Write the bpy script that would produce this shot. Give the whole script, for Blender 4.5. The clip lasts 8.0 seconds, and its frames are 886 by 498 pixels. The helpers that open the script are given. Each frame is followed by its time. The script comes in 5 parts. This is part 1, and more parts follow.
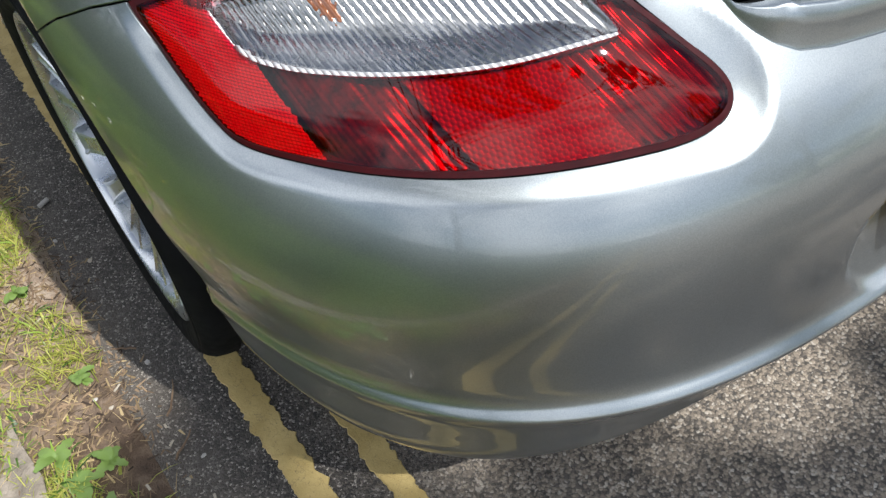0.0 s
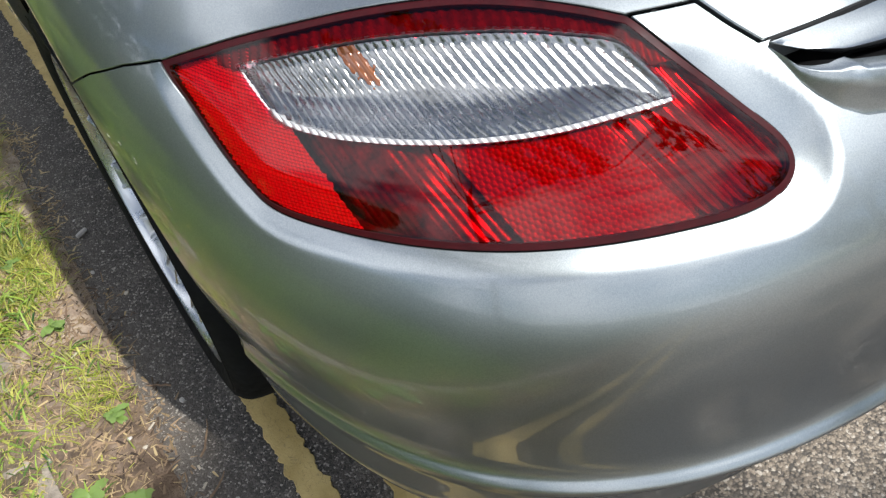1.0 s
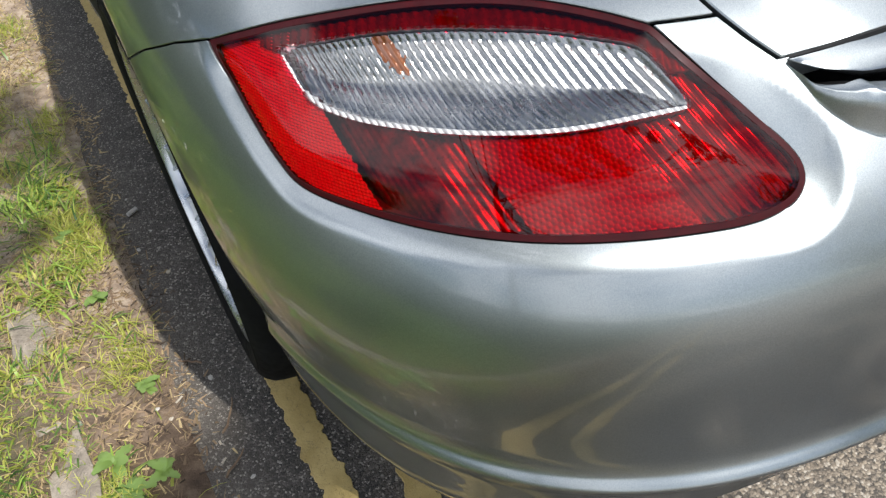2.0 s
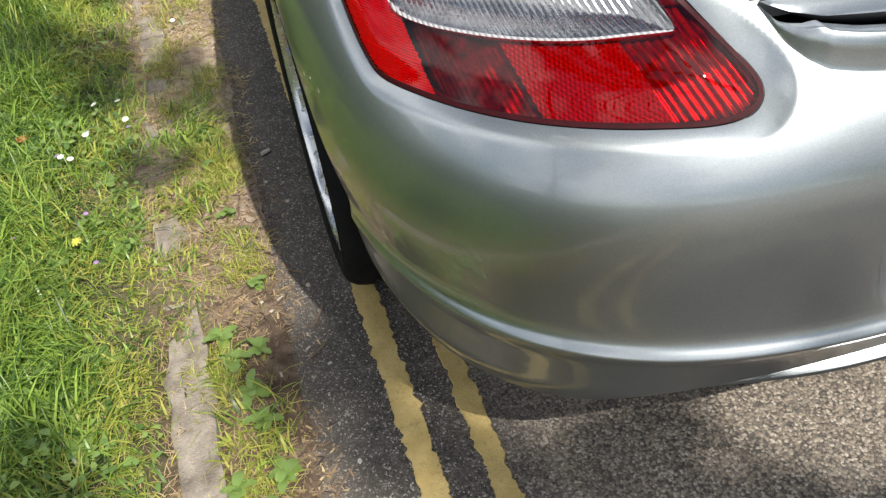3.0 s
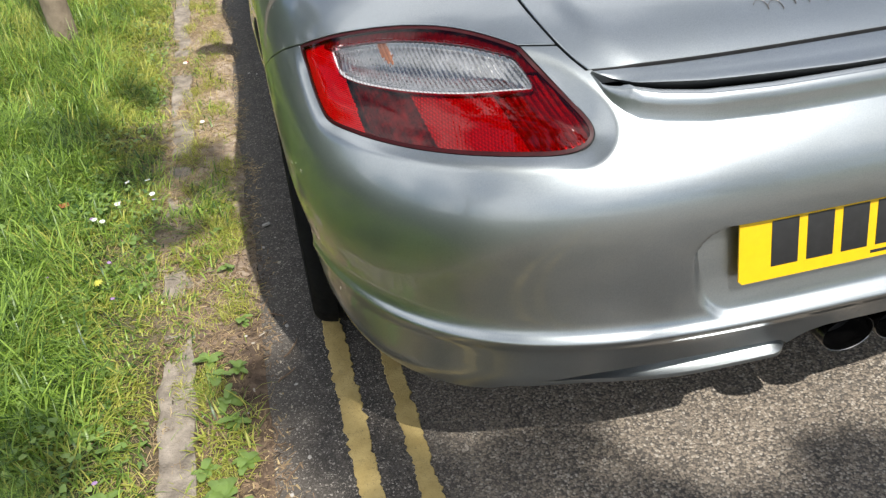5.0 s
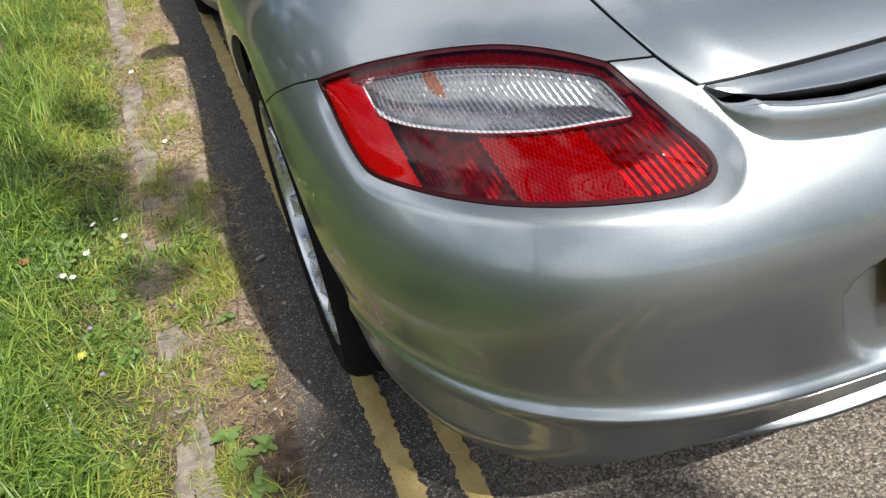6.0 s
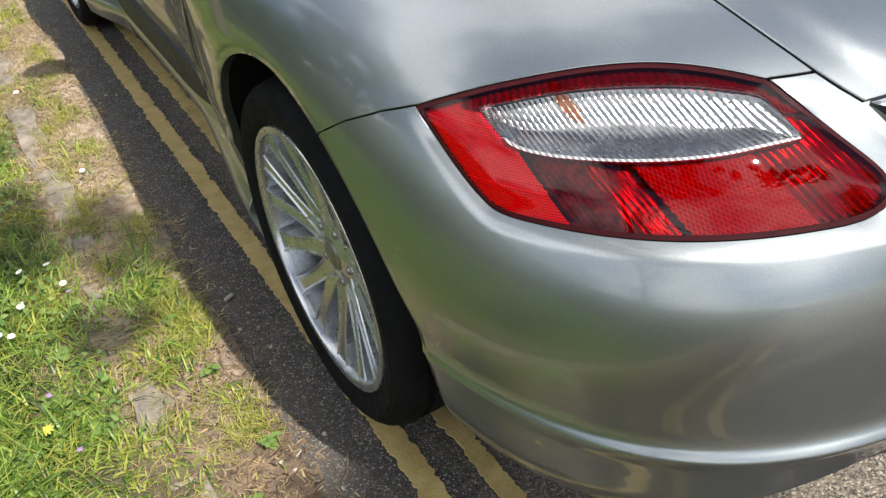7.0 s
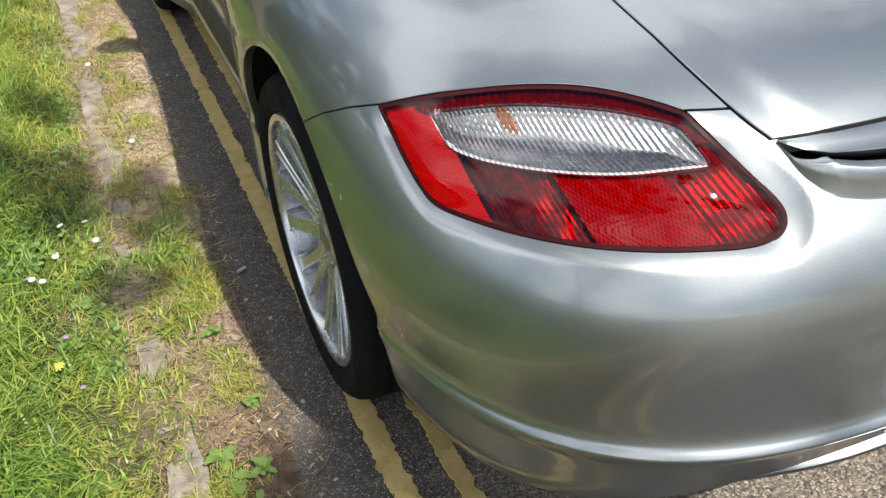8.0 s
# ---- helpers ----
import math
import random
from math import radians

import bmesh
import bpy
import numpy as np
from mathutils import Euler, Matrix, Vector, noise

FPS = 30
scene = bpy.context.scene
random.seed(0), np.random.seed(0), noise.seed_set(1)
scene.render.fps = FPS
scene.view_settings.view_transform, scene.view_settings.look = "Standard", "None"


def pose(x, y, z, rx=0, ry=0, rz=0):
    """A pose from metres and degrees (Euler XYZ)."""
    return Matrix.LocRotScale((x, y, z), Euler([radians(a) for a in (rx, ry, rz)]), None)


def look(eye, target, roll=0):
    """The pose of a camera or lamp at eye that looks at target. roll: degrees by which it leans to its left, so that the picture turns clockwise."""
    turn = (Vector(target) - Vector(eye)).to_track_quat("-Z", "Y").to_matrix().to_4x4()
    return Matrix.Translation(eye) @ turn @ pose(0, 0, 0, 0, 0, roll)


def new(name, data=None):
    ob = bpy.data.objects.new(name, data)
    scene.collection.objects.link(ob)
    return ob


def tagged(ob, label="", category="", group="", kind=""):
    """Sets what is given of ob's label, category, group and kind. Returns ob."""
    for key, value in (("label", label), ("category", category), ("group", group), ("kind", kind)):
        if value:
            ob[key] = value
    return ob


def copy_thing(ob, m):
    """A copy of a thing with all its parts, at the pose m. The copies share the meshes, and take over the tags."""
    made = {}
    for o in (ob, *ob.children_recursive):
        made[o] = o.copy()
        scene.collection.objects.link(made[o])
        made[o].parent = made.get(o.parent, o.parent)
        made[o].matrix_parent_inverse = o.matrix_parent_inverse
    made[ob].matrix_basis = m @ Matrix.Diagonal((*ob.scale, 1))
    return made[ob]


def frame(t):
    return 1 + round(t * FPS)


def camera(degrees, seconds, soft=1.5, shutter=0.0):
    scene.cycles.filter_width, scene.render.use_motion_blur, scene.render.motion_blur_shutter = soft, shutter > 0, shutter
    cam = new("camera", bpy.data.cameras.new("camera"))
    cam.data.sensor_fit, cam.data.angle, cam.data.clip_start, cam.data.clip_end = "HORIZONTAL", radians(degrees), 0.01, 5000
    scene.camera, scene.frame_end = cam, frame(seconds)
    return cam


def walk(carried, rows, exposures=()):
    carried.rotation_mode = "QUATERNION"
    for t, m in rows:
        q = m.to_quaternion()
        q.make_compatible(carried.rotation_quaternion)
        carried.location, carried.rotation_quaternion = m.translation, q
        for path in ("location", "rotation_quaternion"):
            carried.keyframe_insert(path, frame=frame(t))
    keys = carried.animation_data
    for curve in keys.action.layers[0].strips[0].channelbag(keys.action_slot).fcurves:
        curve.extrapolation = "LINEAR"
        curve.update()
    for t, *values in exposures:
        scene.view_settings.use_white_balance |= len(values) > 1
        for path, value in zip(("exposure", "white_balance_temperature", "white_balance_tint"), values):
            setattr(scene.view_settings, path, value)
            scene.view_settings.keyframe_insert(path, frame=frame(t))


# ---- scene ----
cam = camera(54.1, 8.0, 1.35)
PATH = [
    (0, (0.066, 0.038, 1.209), (0.774, 1.166, -0.284), -5.4),
    (0.5, (0.062, -0.003, 1.235), (0.724, 1.164, -0.249), -5.9),
    (1, (0.102, 0.093, 1.221), (0.746, 1.276, -0.257), -7.6),
    (2.5, (0.107, -0.077, 1.225), (0.568, 1.271, -0.179), -5.7),
    (3, (0.088, -0.266, 1.252), (0.41, 1.169, -0.104), -7.0),
    (3.5, (0.066, -0.434, 1.28), (0.374, 1.067, -0.005), -6.3),
    (4, (0.15, -0.631, 1.289), (0.452, 0.955, 0.108), -2.7),
    (4.2, (0.176, -0.703, 1.306), (0.474, 0.93, 0.189), -2.2),
    (5.3, (0.132, -0.658, 1.281), (0.484, 0.982, 0.192), -6.5),
    (5.5, (0.129, -0.542, 1.283), (0.491, 1.075, 0.163), -7.4),
    (6, (0.061, -0.341, 1.287), (0.475, 1.22, 0.107), -9.5),
    (6.5, (-0.123, -0.155, 1.292), (0.489, 1.303, 0.067), -8.6),
    (7, (-0.208, -0.059, 1.286), (0.538, 1.345, 0.073), -5.3),
    (7.5, (-0.201, -0.08, 1.284), (0.547, 1.337, 0.086), -3.1),
    (8, (-0.114, -0.241, 1.329), (0.5, 1.248, 0.143), -2.3),
]
# the film camera's own exposure and white balance on the way: seconds, stops, kelvin, tint
EXPOSURES = [(0.0, 0.32, 6000, 10), (0.5, 0.66, 6100, 10), (1.0, 0.36, 6050, 10), (2.5, 0.28, 6200, 10), (3.0, 0.30, 6350, 10), (3.5, 0.52, 6400, 10), (4.0, 0.52, 6450, 10), (4.2, 0.55, 6450, 10),
             (5.3, 0.18, 6250, 10), (5.5, 0.12, 6250, 10), (6.0, 0.18, 6200, 10), (6.5, 0.30, 6250, 10), (7.0, 0.37, 6350, 10), (7.5, 0.49, 6400, 10), (8.0, 0.38, 6350, 10)]
walk(cam, [(t, look(eye, target, roll)) for t, eye, target, roll in PATH], EXPOSURES)

# car: the rear axle line's middle on the road
CAR_X, CAR_Y = 1.06, 1.235

# ---- sky and sun ----
SUN = Vector((0.21, -0.72, 1.0)).normalized()
world = bpy.data.worlds.new("sky")
scene.world = world
world.use_nodes = True
wt = world.node_tree
sky = wt.nodes.new("ShaderNodeTexSky")
sky.sky_type, sky.sun_disc = "NISHITA", False
sky.sun_elevation, sky.sun_rotation = math.asin(SUN.z), math.atan2(SUN.x, SUN.y)
sky.air_density, sky.dust_density, sky.ozone_density = 1.0, 0.3, 2.0
puff = wt.nodes.new("ShaderNodeTexNoise")
puff.inputs["Scale"].default_value, puff.inputs["Detail"].default_value, puff.inputs["Roughness"].default_value = 1.7, 6.0, 0.52
drift = wt.nodes.new("ShaderNodeMapping")
drift.inputs["Location"].default_value, drift.inputs["Scale"].default_value = (0.35, 2.1, 0.6), (1, 1, 1.6)
wt.links.new(wt.nodes.new("ShaderNodeTexCoord").outputs["Generated"], drift.inputs["Vector"])
wt.links.new(drift.outputs["Vector"], puff.inputs["Vector"])
cover = wt.nodes.new("ShaderNodeValToRGB")
cover.color_ramp.elements[0].position, cover.color_ramp.elements[1].position = 0.465, 0.59
wt.links.new(puff.outputs["Fac"], cover.inputs["Fac"])
cloud = wt.nodes.new("ShaderNodeMix")
cloud.data_type = "RGBA"
cloud.inputs[7].default_value = (18.0, 18.0, 18.2, 1)
wt.links.new(cover.outputs["Color"], cloud.inputs[0])
wt.links.new(sky.outputs["Color"], cloud.inputs[6])
wt.links.new(cloud.outputs[2], wt.nodes["Background"].inputs["Color"])
wt.nodes["Background"].inputs["Strength"].default_value = 0.090
sun = new("sun", bpy.data.lights.new("sun", "SUN"))
sun.data.energy, sun.data.angle, sun.data.color = 5.0, radians(0.55), (1.0, 0.95, 0.87)
sun.matrix_world = look(SUN * 30, (0, 0, 0))

# ---- materials ----
def nodes_of(name):
    m = bpy.data.materials.new(name)
    m.use_nodes = True
    t = m.node_tree
    return m, t, t.nodes["Principled BSDF"]


def add(t, kind, **values):
    n = t.nodes.new(kind)
    for key, value in values.items():
        n.inputs[key.replace("_", " ")].default_value = value
    return n


def coords(t):
    return t.nodes.new("ShaderNodeTexCoord").outputs["Object"]


def ramp(t, fac, stops):
    n = t.nodes.new("ShaderNodeValToRGB")
    n.color_ramp.elements.remove(n.color_ramp.elements[1])
    for i, (at, c) in enumerate(stops):
        e = n.color_ramp.elements[0] if i == 0 else n.color_ramp.elements.new(at)
        e.position, e.color = at, (*c, 1)
    t.links.new(fac, n.inputs["Fac"])
    return n.outputs["Color"]


def blend(t, fac, a, b, kind="MIX"):
    n = t.nodes.new("ShaderNodeMix")
    n.data_type, n.blend_type = "RGBA", kind
    for v, k in ((fac, 0), (a, 6), (b, 7)):
        if isinstance(v, (int, float)):
            n.inputs[k].default_value = v
        elif isinstance(v, tuple):
            n.inputs[k].default_value = (*v, 1)
        else:
            t.links.new(v, n.inputs[k])
    return n.outputs[2]


def bumped(t, b, height, strength=0.3, distance=0.002):
    n = add(t, "ShaderNodeBump", Strength=strength, Distance=distance)
    t.links.new(height, n.inputs["Height"])
    t.links.new(n.outputs["Normal"], b.inputs["Normal"])
    return n


def grain(t, scale, detail=4.0, rough=0.6):
    n = add(t, "ShaderNodeTexNoise", Scale=scale, Detail=detail, Roughness=rough)
    t.links.new(coords(t), n.inputs["Vector"])
    return n.outputs["Fac"]


def plain(name, light, dark, rough=0.6, metal=0.0, scale=30.0, fine=400.0, bump=0.15, coat=0.0, depth=0.0008, soft=0.0):
    """A surface whose tone wanders between two colours, with fine relief."""
    m, t, b = nodes_of(name)
    mix = ramp(t, grain(t, scale), ((0.3, dark), (0.7, light)))
    t.links.new(mix, b.inputs["Base Color"])
    b.inputs["Metallic"].default_value, b.inputs["Coat Weight"].default_value, b.inputs["Coat Roughness"].default_value = metal, coat, 0.03
    r = ramp(t, grain(t, scale * 2.3), ((0.3, (rough * 0.85,) * 3), (0.7, (min(1, rough * 1.15),) * 3)))
    t.links.new(r, b.inputs["Roughness"])
    bumped(t, b, grain(t, fine, 3), bump, depth)
    if soft:
        b.inputs["Subsurface Weight"].default_value = soft
    return m


def silver_paint():
    m, t, b = nodes_of("silver_paint")
    flake = add(t, "ShaderNodeTexVoronoi", Scale=1600.0)
    t.links.new(coords(t), flake.inputs["Vector"])
    tone = ramp(t, flake.outputs["Color"], ((0.0, (0.270, 0.292, 0.300)), (1.0, (0.385, 0.408, 0.416))))
    dust = ramp(t, grain(t, 5.0, 6), ((0.35, (0.93, 0.93, 0.91)), (0.65, (1, 1, 1))))
    t.links.new(blend(t, 1.0, tone, dust, "MULTIPLY"), b.inputs["Base Color"])
    b.inputs["Metallic"].default_value = 0.93
    t.links.new(ramp(t, grain(t, 7.0, 5), ((0.3, (0.345,) * 3), (0.7, (0.365,) * 3))), b.inputs["Roughness"])
    b.inputs["Coat Weight"].default_value, b.inputs["Coat IOR"].default_value = 1.0, 1.55
    b.inputs["Specular Tint"].default_value = (0.6, 0.6, 0.62, 1)
    t.links.new(ramp(t, grain(t, 60.0, 8), ((0.45, (0.012,) * 3), (0.80, (0.040,) * 3))), b.inputs["Coat Roughness"])
    bumped(t, b, flake.outputs["Distance"], 0.035, 0.0006)
    return m


def clear_cover(name, tint, gloss=0.02):
    """Thin moulded plastic: what lies behind shows through its tint, and its face mirrors the sky."""
    m, t, b = nodes_of(name)
    t.nodes.remove(b)
    see, shine = add(t, "ShaderNodeBsdfTransparent", Color=(*tint, 1)), add(t, "ShaderNodeBsdfGlossy", Roughness=gloss)
    face, curve, gain, mix = add(t, "ShaderNodeLayerWeight", Blend=0.5), t.nodes.new("ShaderNodeMath"), t.nodes.new("ShaderNodeMath"), t.nodes.new("ShaderNodeMixShader")
    curve.operation, curve.inputs[1].default_value = "POWER", 5.0
    gain.operation, gain.inputs[1].default_value, gain.inputs[2].default_value = "MULTIPLY_ADD", 0.95, 0.034
    t.links.new(face.outputs["Facing"], curve.inputs[0])
    t.links.new(curve.outputs[0], gain.inputs[0])
    t.links.new(gain.outputs[0], mix.inputs["Fac"])
    t.links.new(see.outputs["BSDF"], mix.inputs[1])
    t.links.new(shine.outputs["BSDF"], mix.inputs[2])
    t.links.new(mix.outputs["Shader"], t.nodes["Material Output"].inputs["Surface"])
    return m


def leafy(name, low, high, gloss=0.45, through_light=0.35):
    """Foliage: each blade or leaf has its own green, and lets some light through."""
    m, t, b = nodes_of(name)
    own = t.nodes.new("ShaderNodeNewGeometry").outputs["Random Per Island"]
    t.links.new(ramp(t, own, ((0.0, low), (0.55, tuple((p + q) / 2 for p, q in zip(low, high))), (1.0, high))), b.inputs["Base Color"])
    b.inputs["Roughness"].default_value = gloss
    leaf, mix = t.nodes.new("ShaderNodeBsdfTranslucent"), add(t, "ShaderNodeMixShader", Fac=through_light)
    t.links.new(ramp(t, own, ((0.0, tuple(c * 1.3 for c in low)), (1.0, tuple(c * 1.5 for c in high)))), leaf.inputs["Color"])
    t.links.new(b.outputs["BSDF"], mix.inputs[1])
    t.links.new(leaf.outputs["BSDF"], mix.inputs[2])
    t.links.new(mix.outputs["Shader"], t.nodes["Material Output"].inputs["Surface"])
    return m


PAINT = silver_paint()
BLACK = plain("black_plastic", (0.014, 0.014, 0.015), (0.007, 0.007, 0.007), 0.6)
DARK_METAL = plain("underbody_steel", (0.05, 0.048, 0.045), (0.02, 0.02, 0.02), 0.55, 0.6)
RUBBER = plain("tyre_rubber", (0.009, 0.009, 0.0095), (0.005, 0.005, 0.005), 0.8, scale=18, fine=260, bump=0.3)
ALLOY = plain("silver_alloy", (0.50, 0.51, 0.52), (0.42, 0.43, 0.44), 0.28, 0.85, scale=12, coat=0.6, bump=0.005)
STEEL = plain("brake_steel", (0.36, 0.34, 0.32), (0.22, 0.20, 0.18), 0.4, 1.0, scale=40, bump=0.1)
CHROME = plain("sooty_chrome", (0.22, 0.215, 0.21), (0.12, 0.117, 0.113), 0.22, 1.0, scale=20, bump=0.02)
GLASS = clear_cover("tinted_glass", (0.10, 0.12, 0.11), 0.0)
COVER = clear_cover("lamp_cover", (0.97, 0.97, 0.97), 0.012)
RED_COVER = clear_cover("red_lamp_cover", (0.58, 0.003, 0.026), 0.012)
for dull, much in ((RUBBER, 0.1), (BLACK, 0.15)):
    dull.node_tree.nodes["Principled BSDF"].inputs["Specular IOR Level"].default_value = much
PLATE_YELLOW = plain("plate_yellow", (0.74, 0.46, 0.003), (0.68, 0.42, 0.003), 0.35, scale=60, bump=0.03, coat=0.3)
PLATE_BLACK = plain("plate_black", (0.022, 0.022, 0.022), (0.015, 0.015, 0.015), 0.45, scale=60)

# ---- building tools ----
def mesh_of(name, verts, faces, material, smooth=True, crease=35):
    me = bpy.data.meshes.new(name)
    me.from_pydata([tuple(map(float, v)) for v in verts], [], faces)
    for m in material if isinstance(material, (list, tuple)) else [material]:
        me.materials.append(m)
    me.polygons.foreach_set("use_smooth", [smooth] * len(me.polygons))
    if smooth:
        me.set_sharp_from_angle(angle=radians(crease))
    return me


def piece(name, verts, faces, material, parent=None, label="", smooth=True, crease=35):
    ob = new(name, mesh_of(name, verts, faces, material, smooth, crease))
    if parent is not None:
        ob.parent = parent
    return tagged(ob, label)


def part(name, bm, material, parent=None, label="", smooth=True, crease=35):
    me = bpy.data.meshes.new(name)
    bmesh.ops.recalc_face_normals(bm, faces=bm.faces)
    bm.to_mesh(me)
    bm.free()
    me.materials.append(material)
    me.polygons.foreach_set("use_smooth", [smooth] * len(me.polygons))
    if smooth:
        me.set_sharp_from_angle(angle=radians(crease))
    ob = new(name, me)
    if parent is not None:
        ob.parent = parent
    return tagged(ob, label)


def empty_thing(name, at, label, category, group="", kind=""):
    ob = new(name)
    ob.empty_display_size = 0.1
    ob.matrix_world = at
    return tagged(ob, label, category, group, kind)


def grid_faces(n, m, wrap_n=False, wrap_m=False):
    """Quads of an n by m sheet of points."""
    return [(i * m + j, ((i + 1) % n) * m + j, ((i + 1) % n) * m + (j + 1) % m, i * m + (j + 1) % m)
            for i in range(n if wrap_n else n - 1) for j in range(m if wrap_m else m - 1)]


def box_mesh(bm, size, at=(0, 0, 0), bevel=0.0, turn=None):
    m = Matrix.Translation(at) @ (turn or Matrix()) @ Matrix.Diagonal((*size, 1))
    got = bmesh.ops.create_cube(bm, size=1, matrix=m)["verts"]
    if bevel:
        bmesh.ops.bevel(bm, geom=list({e for v in got for e in v.link_edges}), offset=bevel, segments=2, affect="EDGES", profile=0.6)


def revolve(profile, axis_x=True, steps=64):
    """Points (radius, depth) turned about the x axis; depth runs along x."""
    a = np.linspace(0, 2 * math.pi, steps, endpoint=False)
    verts = [(d, r * math.cos(k), r * math.sin(k)) for k in a for r, d in profile]
    return verts, grid_faces(steps, len(profile), wrap_n=True)


def spline(points, closed=True, corners=(), per=8):
    """A smooth line through the points; it is broken at the corners named by index."""
    p, n, out = np.array(points, float), len(points), []
    for i in range(n if closed else n - 1):
        a, b = p[i], p[(i + 1) % n]
        before = p[i - 1] if (closed or i) and i not in corners else 2 * a - b
        after = p[(i + 2) % n] if (closed or i + 2 < n) and (i + 1) % n not in corners else 2 * b - a
        for s in np.arange(per) / per:
            out.append(0.5 * (2 * a + (b - before) * s + (2 * before - 5 * a + 4 * b - after) * s * s + (3 * a - before - 3 * b + after) * s ** 3))
    if not closed:
        out.append(p[-1])
    return np.array(out)


def within_line(line):
    """Signed distance to a closed line in the plane, positive inside."""
    a, b = line, np.roll(line, -1, axis=0)
    d = b - a

    def field(u, w):
        q = np.stack(np.broadcast_arrays(np.asarray(u, float), np.asarray(w, float)), -1)
        shape, q = q.shape[:-1], q.reshape(-1, 2)
        out = np.empty(len(q))
        for s in range(0, len(q), 4000):
            c = q[s:s + 4000, None, :] - a[None]
            k = np.clip((c * d).sum(-1) / np.maximum((d * d).sum(-1), 1e-12), 0, 1)
            dist = np.sqrt(((c - k[..., None] * d) ** 2).sum(-1).min(1))
            x, y = q[s:s + 4000, None, 0], q[s:s + 4000, None, 1]
            cross = (a[:, 1] > y) != (b[:, 1] > y)
            xs = a[:, 0] + (y - a[:, 1]) * d[:, 0] / np.where(d[:, 1] == 0, 1e-12, d[:, 1])
            odd = (cross & (x < xs)).sum(1) % 2
            out[s:s + 4000] = np.where(odd, dist, -dist)
        return out.reshape(shape)
    return field


def trimmed(us, ws, fields):
    """The part of a grid in the (u, w) plane on which every field is positive: points and faces."""
    gu, gw = np.meshgrid(us, ws, indexing="ij")
    vals = [f(gu, gw) for f in fields]
    low = np.min(vals, axis=0) if vals else np.ones_like(gu)
    pts, keys, faces = [], {}, []

    def at(u, w):
        k = (round(u, 4), round(w, 4))
        if k not in keys:
            keys[k] = len(pts)
            pts.append((u, w))
        return keys[k]
    n, m = gu.shape
    for i in range(n - 1):
        for j in range(m - 1):
            sq = ((i, j), (i + 1, j), (i + 1, j + 1), (i, j + 1))
            c = [low[s] for s in sq]
            if min(c) > 0:
                faces.append([at(us[a], ws[b]) for a, b in sq])
                continue
            if any(max(v[s] for s in sq) <= 0 for v in vals):
                continue
            poly = [(us[a], ws[b]) for a, b in sq]
            for f, v in zip(fields, vals):
                if min(v[s] for s in sq) > 0:
                    continue
                q = np.array(poly)
                h, nxt = f(q[:, 0], q[:, 1]), []
                for k in range(len(poly)):
                    p0, p1, h0, h1 = q[k], q[(k + 1) % len(poly)], h[k], h[(k + 1) % len(poly)]
                    if h0 > 0:
                        nxt.append(tuple(p0))
                    if (h0 > 0) != (h1 > 0):
                        nxt.append(tuple(p0 + (p1 - p0) * h0 / (h0 - h1)))
                poly = nxt
                if len(poly) < 3:
                    break
            ids = [at(*p) for p in poly] if len(poly) >= 3 else []
            ids = [k for n_, k in enumerate(ids) if k != ids[n_ - 1]]
            if len(ids) >= 3:
                faces.append(ids)
    return np.array(pts), faces


def panel(pts, faces, surface, thick=0.012, lip=0.0012, both=False):
    """A sheet on the surface, with a small rounded edge turned in all round it. both: with its mirror image in x."""
    P = surface(pts[:, 0], pts[:, 1])
    e = 2e-4
    N = np.cross(surface(pts[:, 0], pts[:, 1] + e) - P, surface(pts[:, 0] + e, pts[:, 1]) - P)
    N /= np.maximum(np.linalg.norm(N, axis=1, keepdims=True), 1e-12)
    use = {}
    for f in faces:
        for k in range(len(f)):
            a, b = f[k], f[(k + 1) % len(f)]
            if (b, a) in use:
                del use[(b, a)]
            else:
                use[(a, b)] = 1
    deep = thick(pts[:, 0], pts[:, 1]) if callable(thick) else np.full(len(pts), thick)
    verts, out = [tuple(p) for p in P], [list(f) for f in faces]
    # the edge's normals eased along it, so that it turns in evenly where the surface has a crease
    for _ in range(2):
        near = N.copy()
        for a, b in use:
            near[a] += N[b]
            near[b] += N[a]
        N = near / np.maximum(np.linalg.norm(near, axis=1, keepdims=True), 1e-12)
    ring, push = {}, {}
    for a, b in use:
        t = P[b] - P[a]
        for k in (a, b):
            push[k] = push.get(k, 0) + np.cross(t, N[k])
    for k, v in push.items():
        v = v / max(np.linalg.norm(v), 1e-12)
        c = P[k] + v * lip - N[k] * lip
        ring[k] = len(verts)
        verts += [tuple(c), tuple(c - N[k] * deep[k])]
    # the sense of the faces, so that the edge turns outwards
    f0 = faces[len(faces) // 2]
    s = np.dot(np.cross(P[f0[1]] - P[f0[0]], P[f0[2]] - P[f0[0]]), N[f0[0]])
    if s < 0:
        for k in ring:
            v = push[k] / max(np.linalg.norm(push[k]), 1e-12)
            c = P[k] - v * lip - N[k] * lip
            verts[ring[k]], verts[ring[k] + 1] = tuple(c), tuple(c - N[k] * deep[k])
    for a, b in use:
        out += [[b, a, ring[a], ring[b]], [ring[b], ring[a], ring[a] + 1, ring[b] + 1]]
    if s < 0:
        out = [f[::-1] for f in out]
    if both:
        k = len(verts)
        verts = verts + [(-x, y, z) for x, y, z in verts]
        out = out + [[v + k for v in f][::-1] for f in out]
    return verts, out


def mirrored(verts, faces):
    return [(-x, y, z) for x, y, z in verts], [f[::-1] for f in faces]


